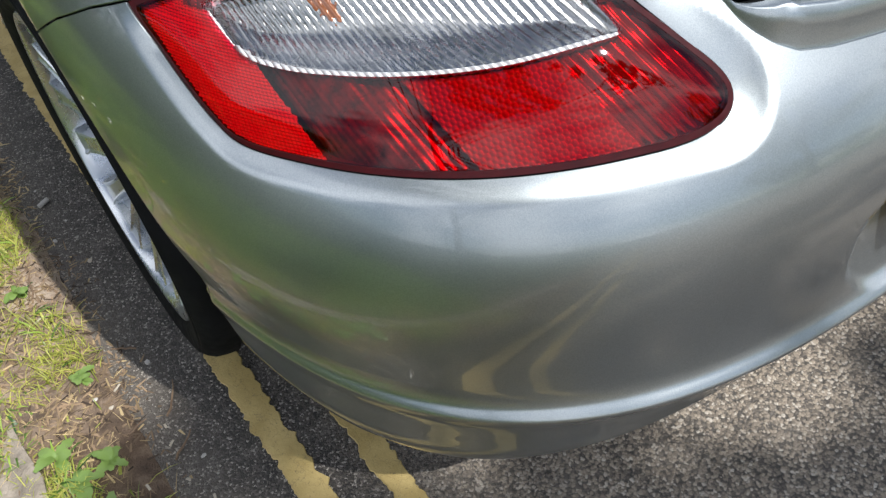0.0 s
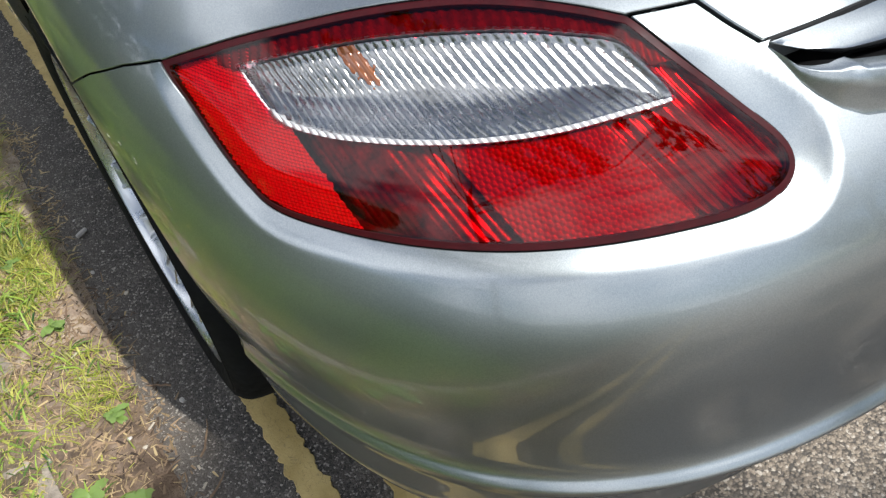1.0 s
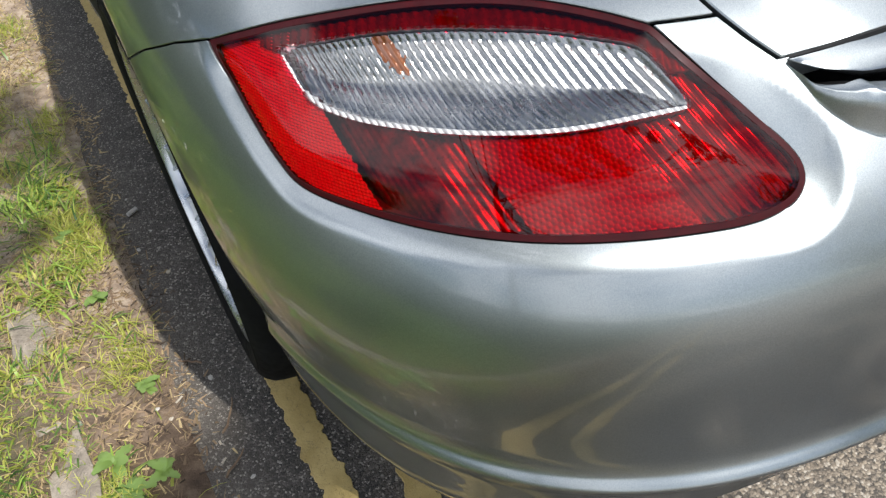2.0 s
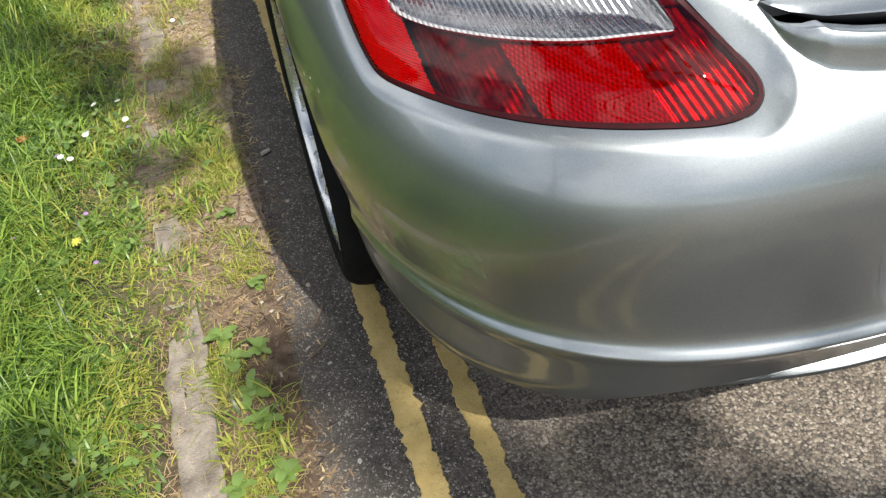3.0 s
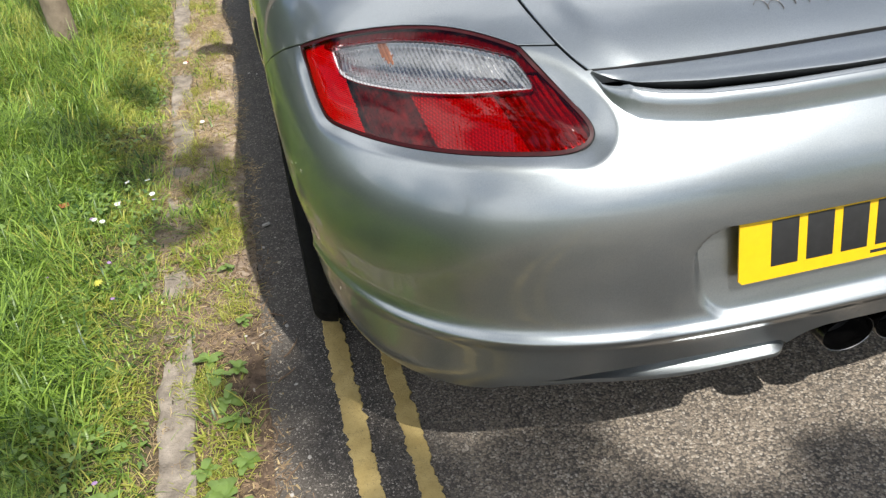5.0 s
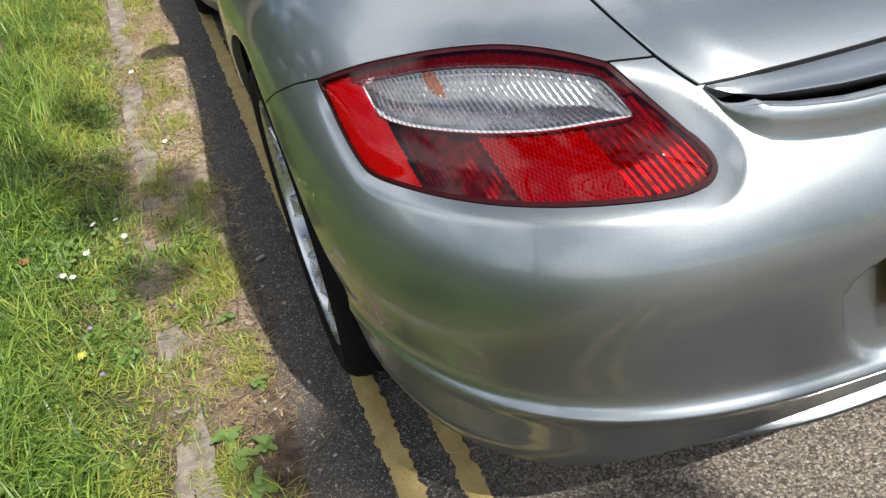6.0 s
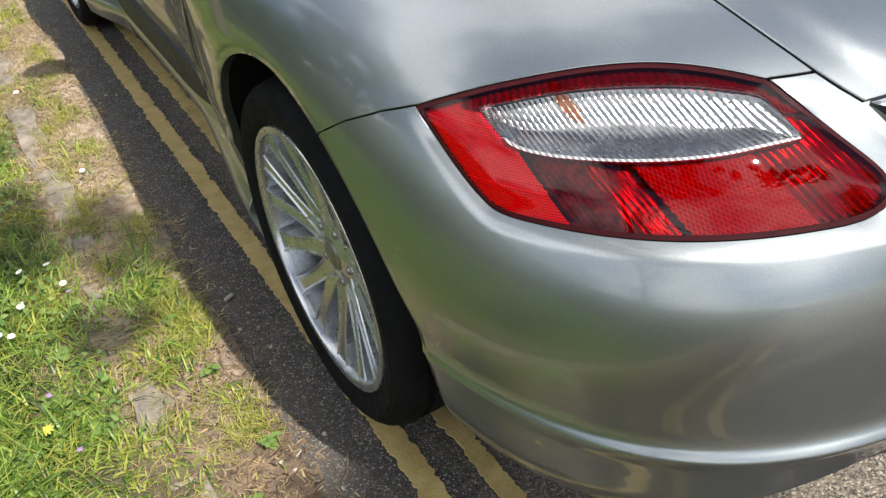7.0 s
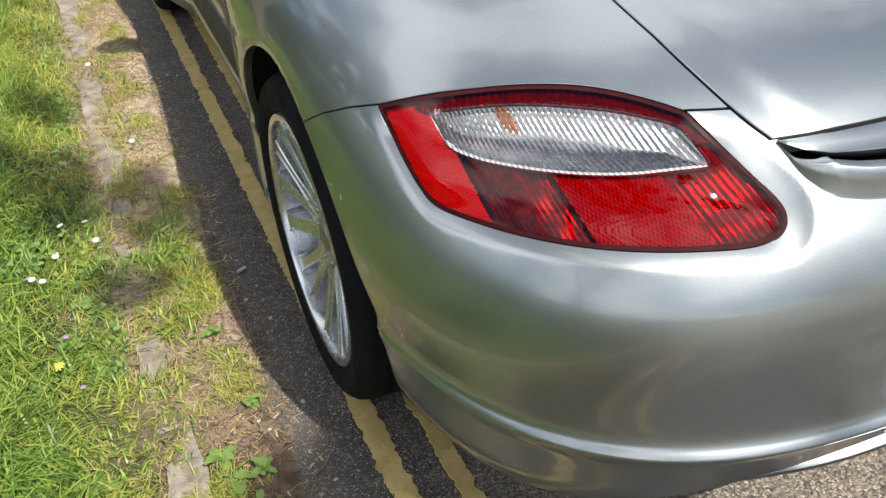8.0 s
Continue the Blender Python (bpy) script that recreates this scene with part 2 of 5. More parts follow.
def loft_tube(path, radii, sides=8, flat=1.0):
    """A tapered round bar along the path."""
    p = np.array(path, float)
    t = np.gradient(p, axis=0)
    verts = []
    for k in range(len(p)):
        d = t[k] / max(np.linalg.norm(t[k]), 1e-9)
        side = np.cross(d, (0.31, 0.17, 0.93) if abs(d[2]) < 0.9 else (1, 0, 0))
        side /= np.linalg.norm(side)
        up = np.cross(side, d)
        for a in range(sides):
            g = 2 * math.pi * a / sides
            verts.append(p[k] + radii[k] * (math.cos(g) * side + flat * math.sin(g) * up))
    faces = grid_faces(len(p), sides, wrap_m=True)
    return verts, [tuple(f) for f in faces] + [tuple(range(sides))[::-1], tuple(range((len(p) - 1) * sides, len(p) * sides))]

# ---- the car ----
# levels of the rear body: height, half width, length behind the axle line, roundness in plan
LEVELS = np.array([
    (.16, .835, .860, 4.2), (.22, .852, .885, 4.15),
    (.27, .868, .905, 4.1), (.30, .878, .920, 4.0), (.34, .888, .935, 3.80), (.38, .8960, .953, 3.62), (.398, .9005, .9655, 3.54),
    (.405, .9022, .9690, 3.51), (.4105, .9018, .9655, 3.50), (.418, .9008, .9590, 3.49), (.428, .9005, .9545, 3.50), (.440, .9008, .9520, 3.515), (.456, .9028, .9499, 3.54),
    (.480, .9065, .9484, 3.57), (.52, .9105, .9485, 3.61), (.56, .9115, .9485, 3.635), (.60, .9118, .9465, 3.59),
    (.64, .9115, .9385, 3.51), (.68, .9097, .9169, 3.41), (.70, .908, .903, 3.36), (.74, .900, .865, 3.3), (.78, .885, .820, 3.29),
    (.82, .857, .765, 3.25), (.85, .822, .710, 3.2), (.88, .770, .635, 3.1), (.905, .70, .545, 3.02), (.925, .60, .43, 3.0),
    (.937, .47, .30, 3.0), (.943, .30, .17, 3.0)])


def smooth(x, xs, ys):
    """Monotone cubic through the knots."""
    x = np.asarray(x, float)
    h = np.diff(xs)
    d = np.diff(ys) / h
    m = np.zeros(len(xs))
    m[0], m[-1] = d[0], d[-1]
    p, q, a, b = d[:-1], d[1:], 2 * h[1:] + h[:-1], h[1:] + 2 * h[:-1]
    up = p * q > 0
    m[1:-1][up] = (a + b)[up] / (a[up] / p[up] + b[up] / q[up])
    i = np.clip(np.searchsorted(xs, x) - 1, 0, len(xs) - 2)
    t = np.clip((x - xs[i]) / h[i], -0.5, 1.5)
    return ((2 * t ** 3 - 3 * t ** 2 + 1) * ys[i] + (t ** 3 - 2 * t ** 2 + t) * h[i] * m[i]
            + (-2 * t ** 3 + 3 * t ** 2) * ys[i + 1] + (t ** 3 - t ** 2) * h[i] * m[i + 1])


def ease(a, b, x):
    t = np.clip((np.asarray(x, float) - a) / (b - a), 0, 1)
    return t * t * (3 - 2 * t)


# u: length along the plan from the middle of the tail round to the axle line and on towards the nose
# w: length up the body's profile, from the bumper's lower edge
def run_of(levels):
    step = np.hypot(np.diff(levels[:, 0]), 0.7 * np.hypot(np.diff(levels[:, 1]), np.diff(levels[:, 2])))
    run = np.r_[0, np.cumsum(step)]
    return run - np.interp(.27, levels[:, 0], run)


def faired(levels, reach=0.016):
    """The profile as many close levels, its curvature evened out above the bumper's crease."""
    run = run_of(levels)
    w = np.arange(run[0], run[-1] + .001, .002)
    fine = np.stack([smooth(w, run, levels[:, k]) for k in range(4)], -1)
    keep = fine.copy()
    gap = np.arange(-24, 25) * .002
    bell = np.exp(-.5 * (gap / reach) ** 2)
    ends = np.pad(fine, ((24, 24), (0, 0)), mode="reflect", reflect_type="odd")
    even = np.stack([np.convolve(ends[:, k], bell / bell.sum(), "valid") for k in range(4)], -1)
    mix = ease(.432, .475, keep[:, :1])
    return keep * (1 - mix) + even * mix


PROFILE = faired(LEVELS)
W_KNOTS = run_of(PROFILE)
T_KNOTS = np.linspace(0, np.pi / 2, 4001)
plan = np.stack([0.9 * np.sin(T_KNOTS) ** (2 / 3.4), 0.9 * np.cos(T_KNOTS) ** (2 / 3.4)], -1)
U_KNOTS = np.r_[0, np.cumsum(np.linalg.norm(np.diff(plan, axis=0), axis=1))]
ULEN = U_KNOTS[-1]
AXLE_Y, AXLE_Z, ARCH = -0.085, 0.333, 0.388
FRONT_Y = AXLE_Y + 2.415


def shell(u, w):
    """The painted body, about the rear axle line's middle on the ground; u below 0 is the other side."""
    u, w = np.broadcast_arrays(np.asarray(u, float), np.asarray(w, float))
    s = np.abs(u)
    t = np.interp(s, U_KNOTS, T_KNOTS)
    z, a, b, n = (smooth(w, W_KNOTS, PROFILE[:, k]) for k in range(4))
    b = b - 0.009 * np.exp(-((z - .407) / .019) ** 2) * ease(.82, 1.15, s)
    x = a * np.sin(t) ** (2 / n)
    y = -b * np.cos(t) ** (2 / n)
    ahead = np.maximum(0, s - ULEN)
    waist = ease(0.14, 0.98, ahead) * (1 - ease(1.62, 2.05, ahead)) * 0.086 * (1 - 0.75 * ease(0.62, 0.86, z))
    hollow = 0.016 * np.exp(-((ahead - 1.15) / 0.5) ** 2) * np.exp(-((z - 0.56) / 0.10) ** 2)
    nose = np.clip(1 - np.clip((ahead - 2.35) / 0.90, 0, 1) ** 2.7, 0, 1) ** (1 / 2.7)
    x = (x - waist - hollow - 0.012 * ease(1.7, 2.3, ahead)) * (0.12 + 0.88 * nose)
    drop = np.interp(ahead, (0, 1.2, 1.9, 2.4, 2.9, 3.25), (1, 0.985, 0.93, 0.86, 0.72, 0.52))
    z = np.where(z > 0.27, 0.27 + (z - 0.27) * drop, z)
    return np.stack([-np.sign(np.where(u == 0, -1, u)) * x, y + ahead, z], -1)


LAMP = spline([(1.034, .558), (.985, .503), (.952, .470), (.925, .456), (.860, .4550), (.790, .4548), (.720, .4545), (.650, .4545), (.580, .4545),
               (.530, .4545), (.498, .458), (.477, .467), (.468, .482), (.473, .501), (.497, .532), (.530, .569), (.553, .591), (.574, .6115),
               (.615, .6265), (.663, .639), (.712, .645), (.762, .6435), (.813, .636), (.867, .6225), (.925, .604), (.985, .580)], corners=(0, 17))
CLEAR = spline([(.934, .579), (.913, .558), (.890, .5405), (.850, .5355), (.800, .5355), (.750, .536), (.700, .537), (.650, .539), (.600, .543),
                (.556, .546), (.5505, .552), (.557, .564), (.572, .585), (.588, .599), (.618, .608), (.664, .6175), (.711, .621), (.759, .6205),
                (.810, .6145), (.863, .602)], corners=(0, 10))
HOLLOW = np.array([(-.6, .472), (-.3, .472), (.0, .472), (.19, .473), (.30, .477), (.364, .4845), (.40, .492), (.421, .504), (.437, .518), (.447, .530),
                   (.457, .549), (.468, .5665), (-.6, .5665)])
in_lamp, in_clear, in_hollow = within_line(LAMP), within_line(CLEAR), within_line(HOLLOW)
GAP = 0.0032


def lid_line(w):
    """Where the lid's side gap runs."""
    return np.interp(w, (.566, .587, .609, .637, .678, .713, .80, .90), (.468, .492, .514, .539, .576, .607, .690, .79))


def seam_line(u):
    """Where the bumper meets the wing, through the lamp."""
    return np.interp(np.abs(u), (.50, .514, .574, 1.034, 1.099, 1.188, 1.275, 1.5), (.608, .609, .6115, .558, .532, .488, .438, .30))


def arch_gap(centre):
    def field(u, w):
        p = shell(u, w)
        return np.hypot(p[..., 1] - centre, p[..., 2] - AXLE_Z) - ARCH
    return field


def plate_hollow(u, w):
    x, y = np.maximum(np.abs(u) - 0.252, 0), np.maximum(np.abs(w - 0.238) - 0.026, 0)
    return 0.060 - np.hypot(x, y)


def low_edge(u):
    """The bumper skin's lower edge: low at the corners, lifted over the valance."""
    return smooth(np.abs(u), np.array((0, .066, .090, .120, .275, .425, .518, .585, .635, .70, 2)), np.array((.012, .0121, .030, .052, .058, .051, .035, .018, .002, -.004, -.0041)))


def off_surface(base, push):
    def moved(u, w):
        p, e = base(u, w), 3e-4
        n = np.cross(base(u, w + e) - p, base(np.asarray(u) + e, w) - p)
        n /= np.maximum(np.linalg.norm(n, axis=-1, keepdims=True), 1e-12)
        return p + n * np.asarray(push(u, w))[..., None]
    return moved


def sunk(u, w):
    """1 along the lamp's lower edge, falling to 0 where the wing lies flush with it."""
    return ease(.002, .045, seam_line(u) - w)


def cover_push(u, w):
    dip = .0016 + .0068 * sunk(u, w)
    return -dip + (dip - .001) * ease(0, .05, in_lamp(u, w))


def bumper_push(u, w):
    d = -in_lamp(np.abs(u), w)
    tip = 1 - ease(.45, .55, np.abs(u))
    wide = 0.021 + 0.011 * tip
    dish = -sunk(u, w) * (0.0085 + 0.0065 * tip) * np.clip(1 - d / wide, 0, 1) ** (1.25 - .40 * tip)
    return dish - (0.019 + 0.19 * (w - .238)) * ease(0.0, 0.020 - 0.004 * ease(.26, .31, w), plate_hollow(u, w)) - 0.005 * ease(.017, .0, arch_gap(AXLE_Y)(u, w))


bumper_face = off_surface(shell, bumper_push)

car = empty_thing("parked_car", pose(CAR_X, CAR_Y, 0), "silver metallic two-door sports car parked on double yellow lines", "car")

def edge_depth(u, w):
    """How far a panel's edge is turned in: deep at wheel arches and the bumper's foot, slight at the shut lines."""
    arch = np.minimum(np.abs(arch_gap(AXLE_Y)(u, w)), np.abs(w - low_edge(u)))
    return np.where(arch < 0.004, 0.016, 0.0035)


# rear bumper, right round the tail
us, ws = np.linspace(-1.36, 1.36, 521), np.r_[np.arange(-.012, .115, .006), np.arange(.115, .185, .002), np.arange(.185, .40, .0045), np.arange(.40, .64, .0045)]
pts, faces = trimmed(us, ws, [
    lambda u, w: w - low_edge(u),
    lambda u, w: seam_line(u) - GAP * .6 - w,
    lambda u, w: -in_lamp(np.abs(u), w) - 0.0008,
    lambda u, w: -in_hollow(np.abs(u), w),
    lambda u, w: np.abs(u) - np.where(w > 0.5665, lid_line(w) + GAP, -1),
    arch_gap(AXLE_Y),
    lambda u, w: np.hypot(np.maximum(np.abs(u + .052) - 0.094, 0), np.maximum(w - 0.012, 0)) - 0.056])
piece("rear_bumper", *panel(pts, faces, bumper_face, edge_depth, .0007), PAINT, car, "silver rear bumper with faint scuffs")

# rear wings, from the tail lamps to the doors
DOOR_FRONT = ULEN + 1.74
in_door = within_line(spline([(ULEN + a, b) for a, b in ((.44, .76), (.53, .50), (.60, .34), (.665, .20), (.71, .095), (.735, .052), (.785, .030), (.90, .026), (1.25, .026), (1.60, .028), (1.70, .05), (1.74, .20), (1.72, .76))], corners=(0, 12)))
intake = within_line(spline([(ULEN + .410, .39), (ULEN + .455, .39), (ULEN + .52, .265), (ULEN + .60, .135), (ULEN + .585, .115), (ULEN + .53, .16), (ULEN + .46, .26)]))
SILL = 0.02
us, ws = np.r_[np.linspace(.46, ULEN, 130), np.linspace(ULEN, ULEN + .9, 56)[1:]], np.linspace(-0.03, 0.90, 118)
pts, faces = trimmed(us, ws, [
    lambda u, w: np.where(u < 1.45, w - seam_line(u) - GAP * .6, 1),
    lambda u, w: -in_lamp(u, w) - 0.0007,
    lambda u, w: u - lid_line(np.maximum(w, .566)) - GAP * .8,
    arch_gap(AXLE_Y),
    lambda u, w: -in_door(u, w) - .015,
    lambda u, w: ULEN + .80 - u,
    lambda u, w: np.where(u > ULEN, w - SILL - GAP, 1),
    lambda u, w: -intake(u, w)])
wing = panel(pts, faces, off_surface(shell, lambda u, w: -0.005 * ease(.017, .0, arch_gap(AXLE_Y)(u, w))), edge_depth, .0007)
for sheet in (wing, mirrored(*wing)):
    piece("rear_wing", *sheet, PAINT, car, "silver rear wing curving over the wheel")
pts, faces = trimmed(np.linspace(ULEN + .38, ULEN + .66, 40), np.linspace(.08, .43, 40), [lambda u, w: intake(u, w) + 0.012])
slot = panel(pts, faces, off_surface(shell, lambda u, w: -0.02 - 0.0 * u), 0.01)
for sheet in (slot, mirrored(*slot)):
    piece("air_intake", *sheet, BLACK, car, "dark side air intake")

# engine lid between the wings
us, ws = np.linspace(-.80, .80, 130), np.linspace(.56, .90, 60)
pts, faces = trimmed(us, ws, [lambda u, w: w - .5688, lambda u, w: lid_line(w) - 1.6 * GAP - np.abs(u), lambda u, w: .86 - w])
lid = piece("engine_lid", *panel(pts, faces, off_surface(shell, lambda u, w: 0.0035 * ease(.045, .085, lid_line(w) - np.abs(u))), 0.012), PAINT, car, "silver engine lid")
# flowing script on the lid, as a plain stroke
for k, (x0, x1) in enumerate(((-.178, -.128), (-.121, -.062), (-.055, .0), (.008, .09))):
    line = [shell(-x, .632 + .0085 * math.sin(2 * math.pi * (x - x0) / 0.027 + k) + .0030 * math.sin(60 * x + k)) + np.array((-.0045 * math.cos(2 * math.pi * (x - x0) / 0.027 + k), -.0025, .0042)) for x in np.linspace(x0, x1, 60)]
    piece("badge_stroke", *loft_tube(line, [0.0007] * 60, 6), STEEL, lid, "thin grey script stroke")

# thin rubber between lid and lip
su = np.linspace(-.462, .462, 100)
lift = lambda u, w: np.array((0, -.35, .93)) * (.0035 * float(ease(.045, .085, lid_line(w) - abs(u))))
rows = [shell(u, w) + lift(u, w) + (0, 0, h) for u in su for w, h in ((.5654, -.004), (.5664, -.0004), (.5684, -.0003), (.5692, -.003))]
piece("lid_seal", rows, [f[::-1] for f in grid_faces(len(su), 4)], BLACK, car, "thin black rubber seal")

# spoiler lip along the lid's rear edge
lip_w = lambda u: np.interp(np.abs(u), (0, .063, .298, .398, .436, .458, .463), (.525, .526, .535, .543, .553, .5625, .565))
su = np.linspace(-.463, .463, 120)
rows = []
out3 = np.array((0, -0.88, 0.34))
for u in su:
    wl, full = float(lip_w(u)), float(ease(.4635, .33, abs(u)))
    a, b = shell(u, .5650), shell(u, wl)
    mid = shell(u, (wl + .5655) / 2)
    tip = b + out3 * 0.010 * full
    rows += [a - (0, 0, .02), a, mid + out3 * 0.006 * full, tip + (0, .006 * full, .001), tip, tip - (0, -.001, .004 * full + .0005),
             b + (0, .003, -.013 * full - .001), b + (0, .05, -.012 * full - .003), a + (0, .03, -.03)]
piece("spoiler_lip", rows, grid_faces(len(su), 9), PAINT, car, "silver spoiler lip with a dark gap below", crease=50)

# the hollow under the lip
edge_w = lambda u: np.interp(np.abs(u), (.0, .19, .30, .364, .40, .421, .437, .447, .457, .467), (.472, .473, .477, .4845, .492, .504, .518, .530, .549, .564))
su = np.linspace(-.467, .467, 140)
lines = []
for u in su:
    e, k = float(edge_w(u)), min(1.0, (0.4675 - abs(u)) / 0.06)
    p = shell(u, e)
    back = np.array((-0.15 * np.sign(-p[0]) * (1 - k), 1.0, 0.0))
    lines += [p, p + back * .003 + (0, 0, -.0006), p + back * (.003 * k + .002) + (0, 0, .0030 * k), p + back * (.0035 * k + .002) + (0, 0, .023 * k),
              p + back * (.0065 * k + .003) + (0, 0, .0395 * k), p + back * (.009 * k + .004) + (0, 0, .0415 * k), p + back * (.022 * k + .005) + (0, 0, .0410 * k)]
piece("lid_trough", lines, [f[::-1] for f in grid_faces(len(su), 7)], PAINT, car, "silver channel under the spoiler lip", crease=60)
lines2 = []
for u in su:
    e, k = float(edge_w(u)), min(1.0, (0.4675 - abs(u)) / 0.06)
    p = shell(u, e)
    lines2 += [p + np.array((0, .021 * k + .005, .0405 * k - .001)), p + np.array((0, .055 * k + .02, .010 * k)), shell(u, .58) - (0, -.03, .045)]
piece("trough_seal", lines2, [f[::-1] for f in grid_faces(len(su), 3)], BLACK, car, "black rubber seal")

# what lies behind the gaps
us, ws = np.linspace(-1.5, 1.5, 200), np.linspace(-.01, .86, 70)
pts, faces = trimmed(us, ws, [arch_gap(AXLE_Y), lambda u, w: w - np.maximum(low_edge(u) + .01, 0), lambda u, w: -in_hollow(np.abs(u), w) - .002,
                              lambda u, w: np.hypot(np.maximum(np.abs(u + .052) - 0.094, 0), np.maximum(w - 0.012, 0)) - 0.058])
piece("body_shell", *panel(pts, faces, off_surface(shell, lambda u, w: -0.034 + 0 * np.asarray(u)), 0.01), BLACK, car, "dark inner body")

# valance lip and exhaust
for side in (1, -1):
    su = np.linspace(.60, .100, 70)
    rows = []
    for x in su:
        k = float(ease(.605, .53, x))
        yl = float(smooth(x, np.array((0, .128, .276, .423, .569, .61)), np.array((-.937, -.931, -.918, -.889, -.840, -.822))))
        z0 = .266 + .014 * float(ease(.38, .10, x)) - .012 * float(ease(.45, .60, x))
        yl += .045 * float(ease(.160, .100, x)) ** 1.5
        rows += [(-side * x, yl + a, z0 + b) for a, b in ((.10, 0), (.004, .001), (0, .006), (.001, .012), (.004 + .008 * k, .013 + .004 * k), (.006 + .024 * k, .015 + .018 * k), (.008 + .050 * k, .016 + .044 * k), (.05 + .04 * k, .017 + .085 * k))]
    piece("rear_valance", rows, [f if side < 0 else f[::-1] for f in grid_faces(len(su), 8)], PAINT, car, "silver lower valance lip", crease=50)
for x in (0.0, .106):
    ring = [(math.cos(a), math.sin(a)) for a in np.linspace(0, 2 * math.pi, 40, endpoint=False)]
    prof = [(1.0, .20), (1.0, -.012), (.985, -.016), (.955, -.015), (.94, -.006), (.93, .18)]
    verts = [(x + .0515 * r * c, -.897 + d, .281 + .037 * r * s) for c, s in ring for r, d in prof]
    pipe = piece("exhaust_pipe", verts, grid_faces(40, len(prof), wrap_n=True), CHROME, car, "dark oval steel exhaust tailpipe")
    piece("pipe_inside", [(x + .0480 * c, -.862, .281 + .0340 * s) for c, s in ring], [tuple(range(40))], BLACK, pipe, "sooty inside")
bm = bmesh.new()
box_mesh(bm, (.36, .02, .16), (0.05, -.80, .30), 0.005)
part("exhaust_well", bm, BLACK, car, "black recess round the exhaust")

# number plate: yellow sheet with plain dark bars
plate = piece("number_plate", [], [], PLATE_YELLOW, car, "yellow rear number plate")
plate.data = mesh_of("number_plate", *(lambda v: (v, [(0, 1, 2, 3, 4, 5, 6, 7), (8, 9, 10, 11, 12, 13, 14, 15)[::-1]] + [(k, k + 8, (k + 1) % 8 + 8, (k + 1) % 8) for k in range(8)]))(
    [(sx * (.26 - cx), d, sz * (.0555 - cz)) for d in (-.0015, .0015) for sx, sz, cx, cz in
     ((-1, -1, 0, .006), (-1, -1, .006, 0), (1, -1, .006, 0), (1, -1, 0, .006), (1, 1, 0, .006), (1, 1, .006, 0), (-1, 1, .006, 0), (-1, 1, 0, .006))]), PLATE_YELLOW, False)
PLATE_AT = pose(0, -.942, .529, -10)
plate.matrix_basis = PLATE_AT
for k in range(7):
    x = -.2035 + k * .061 + (.033 if k > 3 else 0) - .004
    bm = bmesh.new()
    box_mesh(bm, (.046, .0012, .076), (x + .025, -.0019, 0.004), 0.0004)
    part("plate_bar", bm, PLATE_BLACK, plate, "black bar")
bm = bmesh.new()
box_mesh(bm, (.06, .0010, .005), (0, -.0018, -.045), 0.0003)
part("plate_imprint", bm, PLATE_BLACK, plate, "thin dark bar")

# tail lamps
LAMP_WHITE = plain("lamp_bowl_white", (0.60, 0.60, 0.60), (0.34, 0.34, 0.34), 0.16, 0.8, scale=80, bump=0.1)
LAMP_PALE = plain("lamp_reflex_white", (0.50, 0.50, 0.50), (0.42, 0.42, 0.42), 0.40, 0.30, scale=80, bump=0.1)
LAMP_BOWL = plain("lamp_brake_bowl", (0.30, 0.29, 0.29), (0.035, 0.035, 0.035), 0.3, 0.5, scale=70, bump=0.2)
LAMP_BRIGHT = plain("lamp_side_white", (0.92, 0.92, 0.92), (0.85, 0.85, 0.85), 0.5, 0.0, scale=80, bump=0.1)
LAMP_GREY = plain("lamp_strip_grey", (0.26, 0.26, 0.26), (0.12, 0.12, 0.12), 0.3, 0.4, scale=90, bump=0.1)
LAMP_METAL = plain("lamp_reflector", (0.38, 0.38, 0.375), (0.26, 0.26, 0.255), 0.26, 1.0, scale=34, bump=0.05)
AMBER = plain("amber_bulb", (0.24, 0.080, 0.025), (0.13, 0.04, 0.012), 0.2, 0.2, scale=60, coat=1.0)
BEZEL = plain("lamp_bezel_maroon", (0.040, 0.0015, 0.003), (0.022, 0.001, 0.002), 0.42, 0.0, scale=60, coat=0.0, bump=0.02)

BEZEL.node_tree.nodes["Principled BSDF"].inputs["Specular IOR Level"].default_value = 0.2


def slant(u, w):
    return u - 0.62 * (w - 0.54)


def lamp_zone(u0, u1, w0, w1, du, fields, push):
    # the grid runs along the slanting ribs
    lean = lambda s, w: s + 0.62 * (w - 0.54)
    cut = [lambda s, w, g=g: g(lean(np.asarray(s), np.asarray(w)), w) for g in fields]
    p, f = trimmed(np.arange(u0 - .06, u1 + .06, du), np.arange(w0, w1, du * 1.5), cut)
    face = off_surface(shell, push)
    return panel(p, f, lambda s, w: face(lean(np.asarray(s), np.asarray(w)), w), 0.004, 0.0003)


def rib_depth(u, w):
    fine = np.abs(np.sin(np.pi * (u - 0.80 * (w - .54)) / 0.0092))
    return -0.017 + 0.0011 * fine + 0.00012 * np.sin(u * 800 + 3 * np.sin(w * 300)) * np.sin(w * 900 + 2 * np.sin(u * 210)) - 0.010 * ease(0, .04, in_clear(u, w)) + .004 * ease(.006, .0, in_clear(u, w))


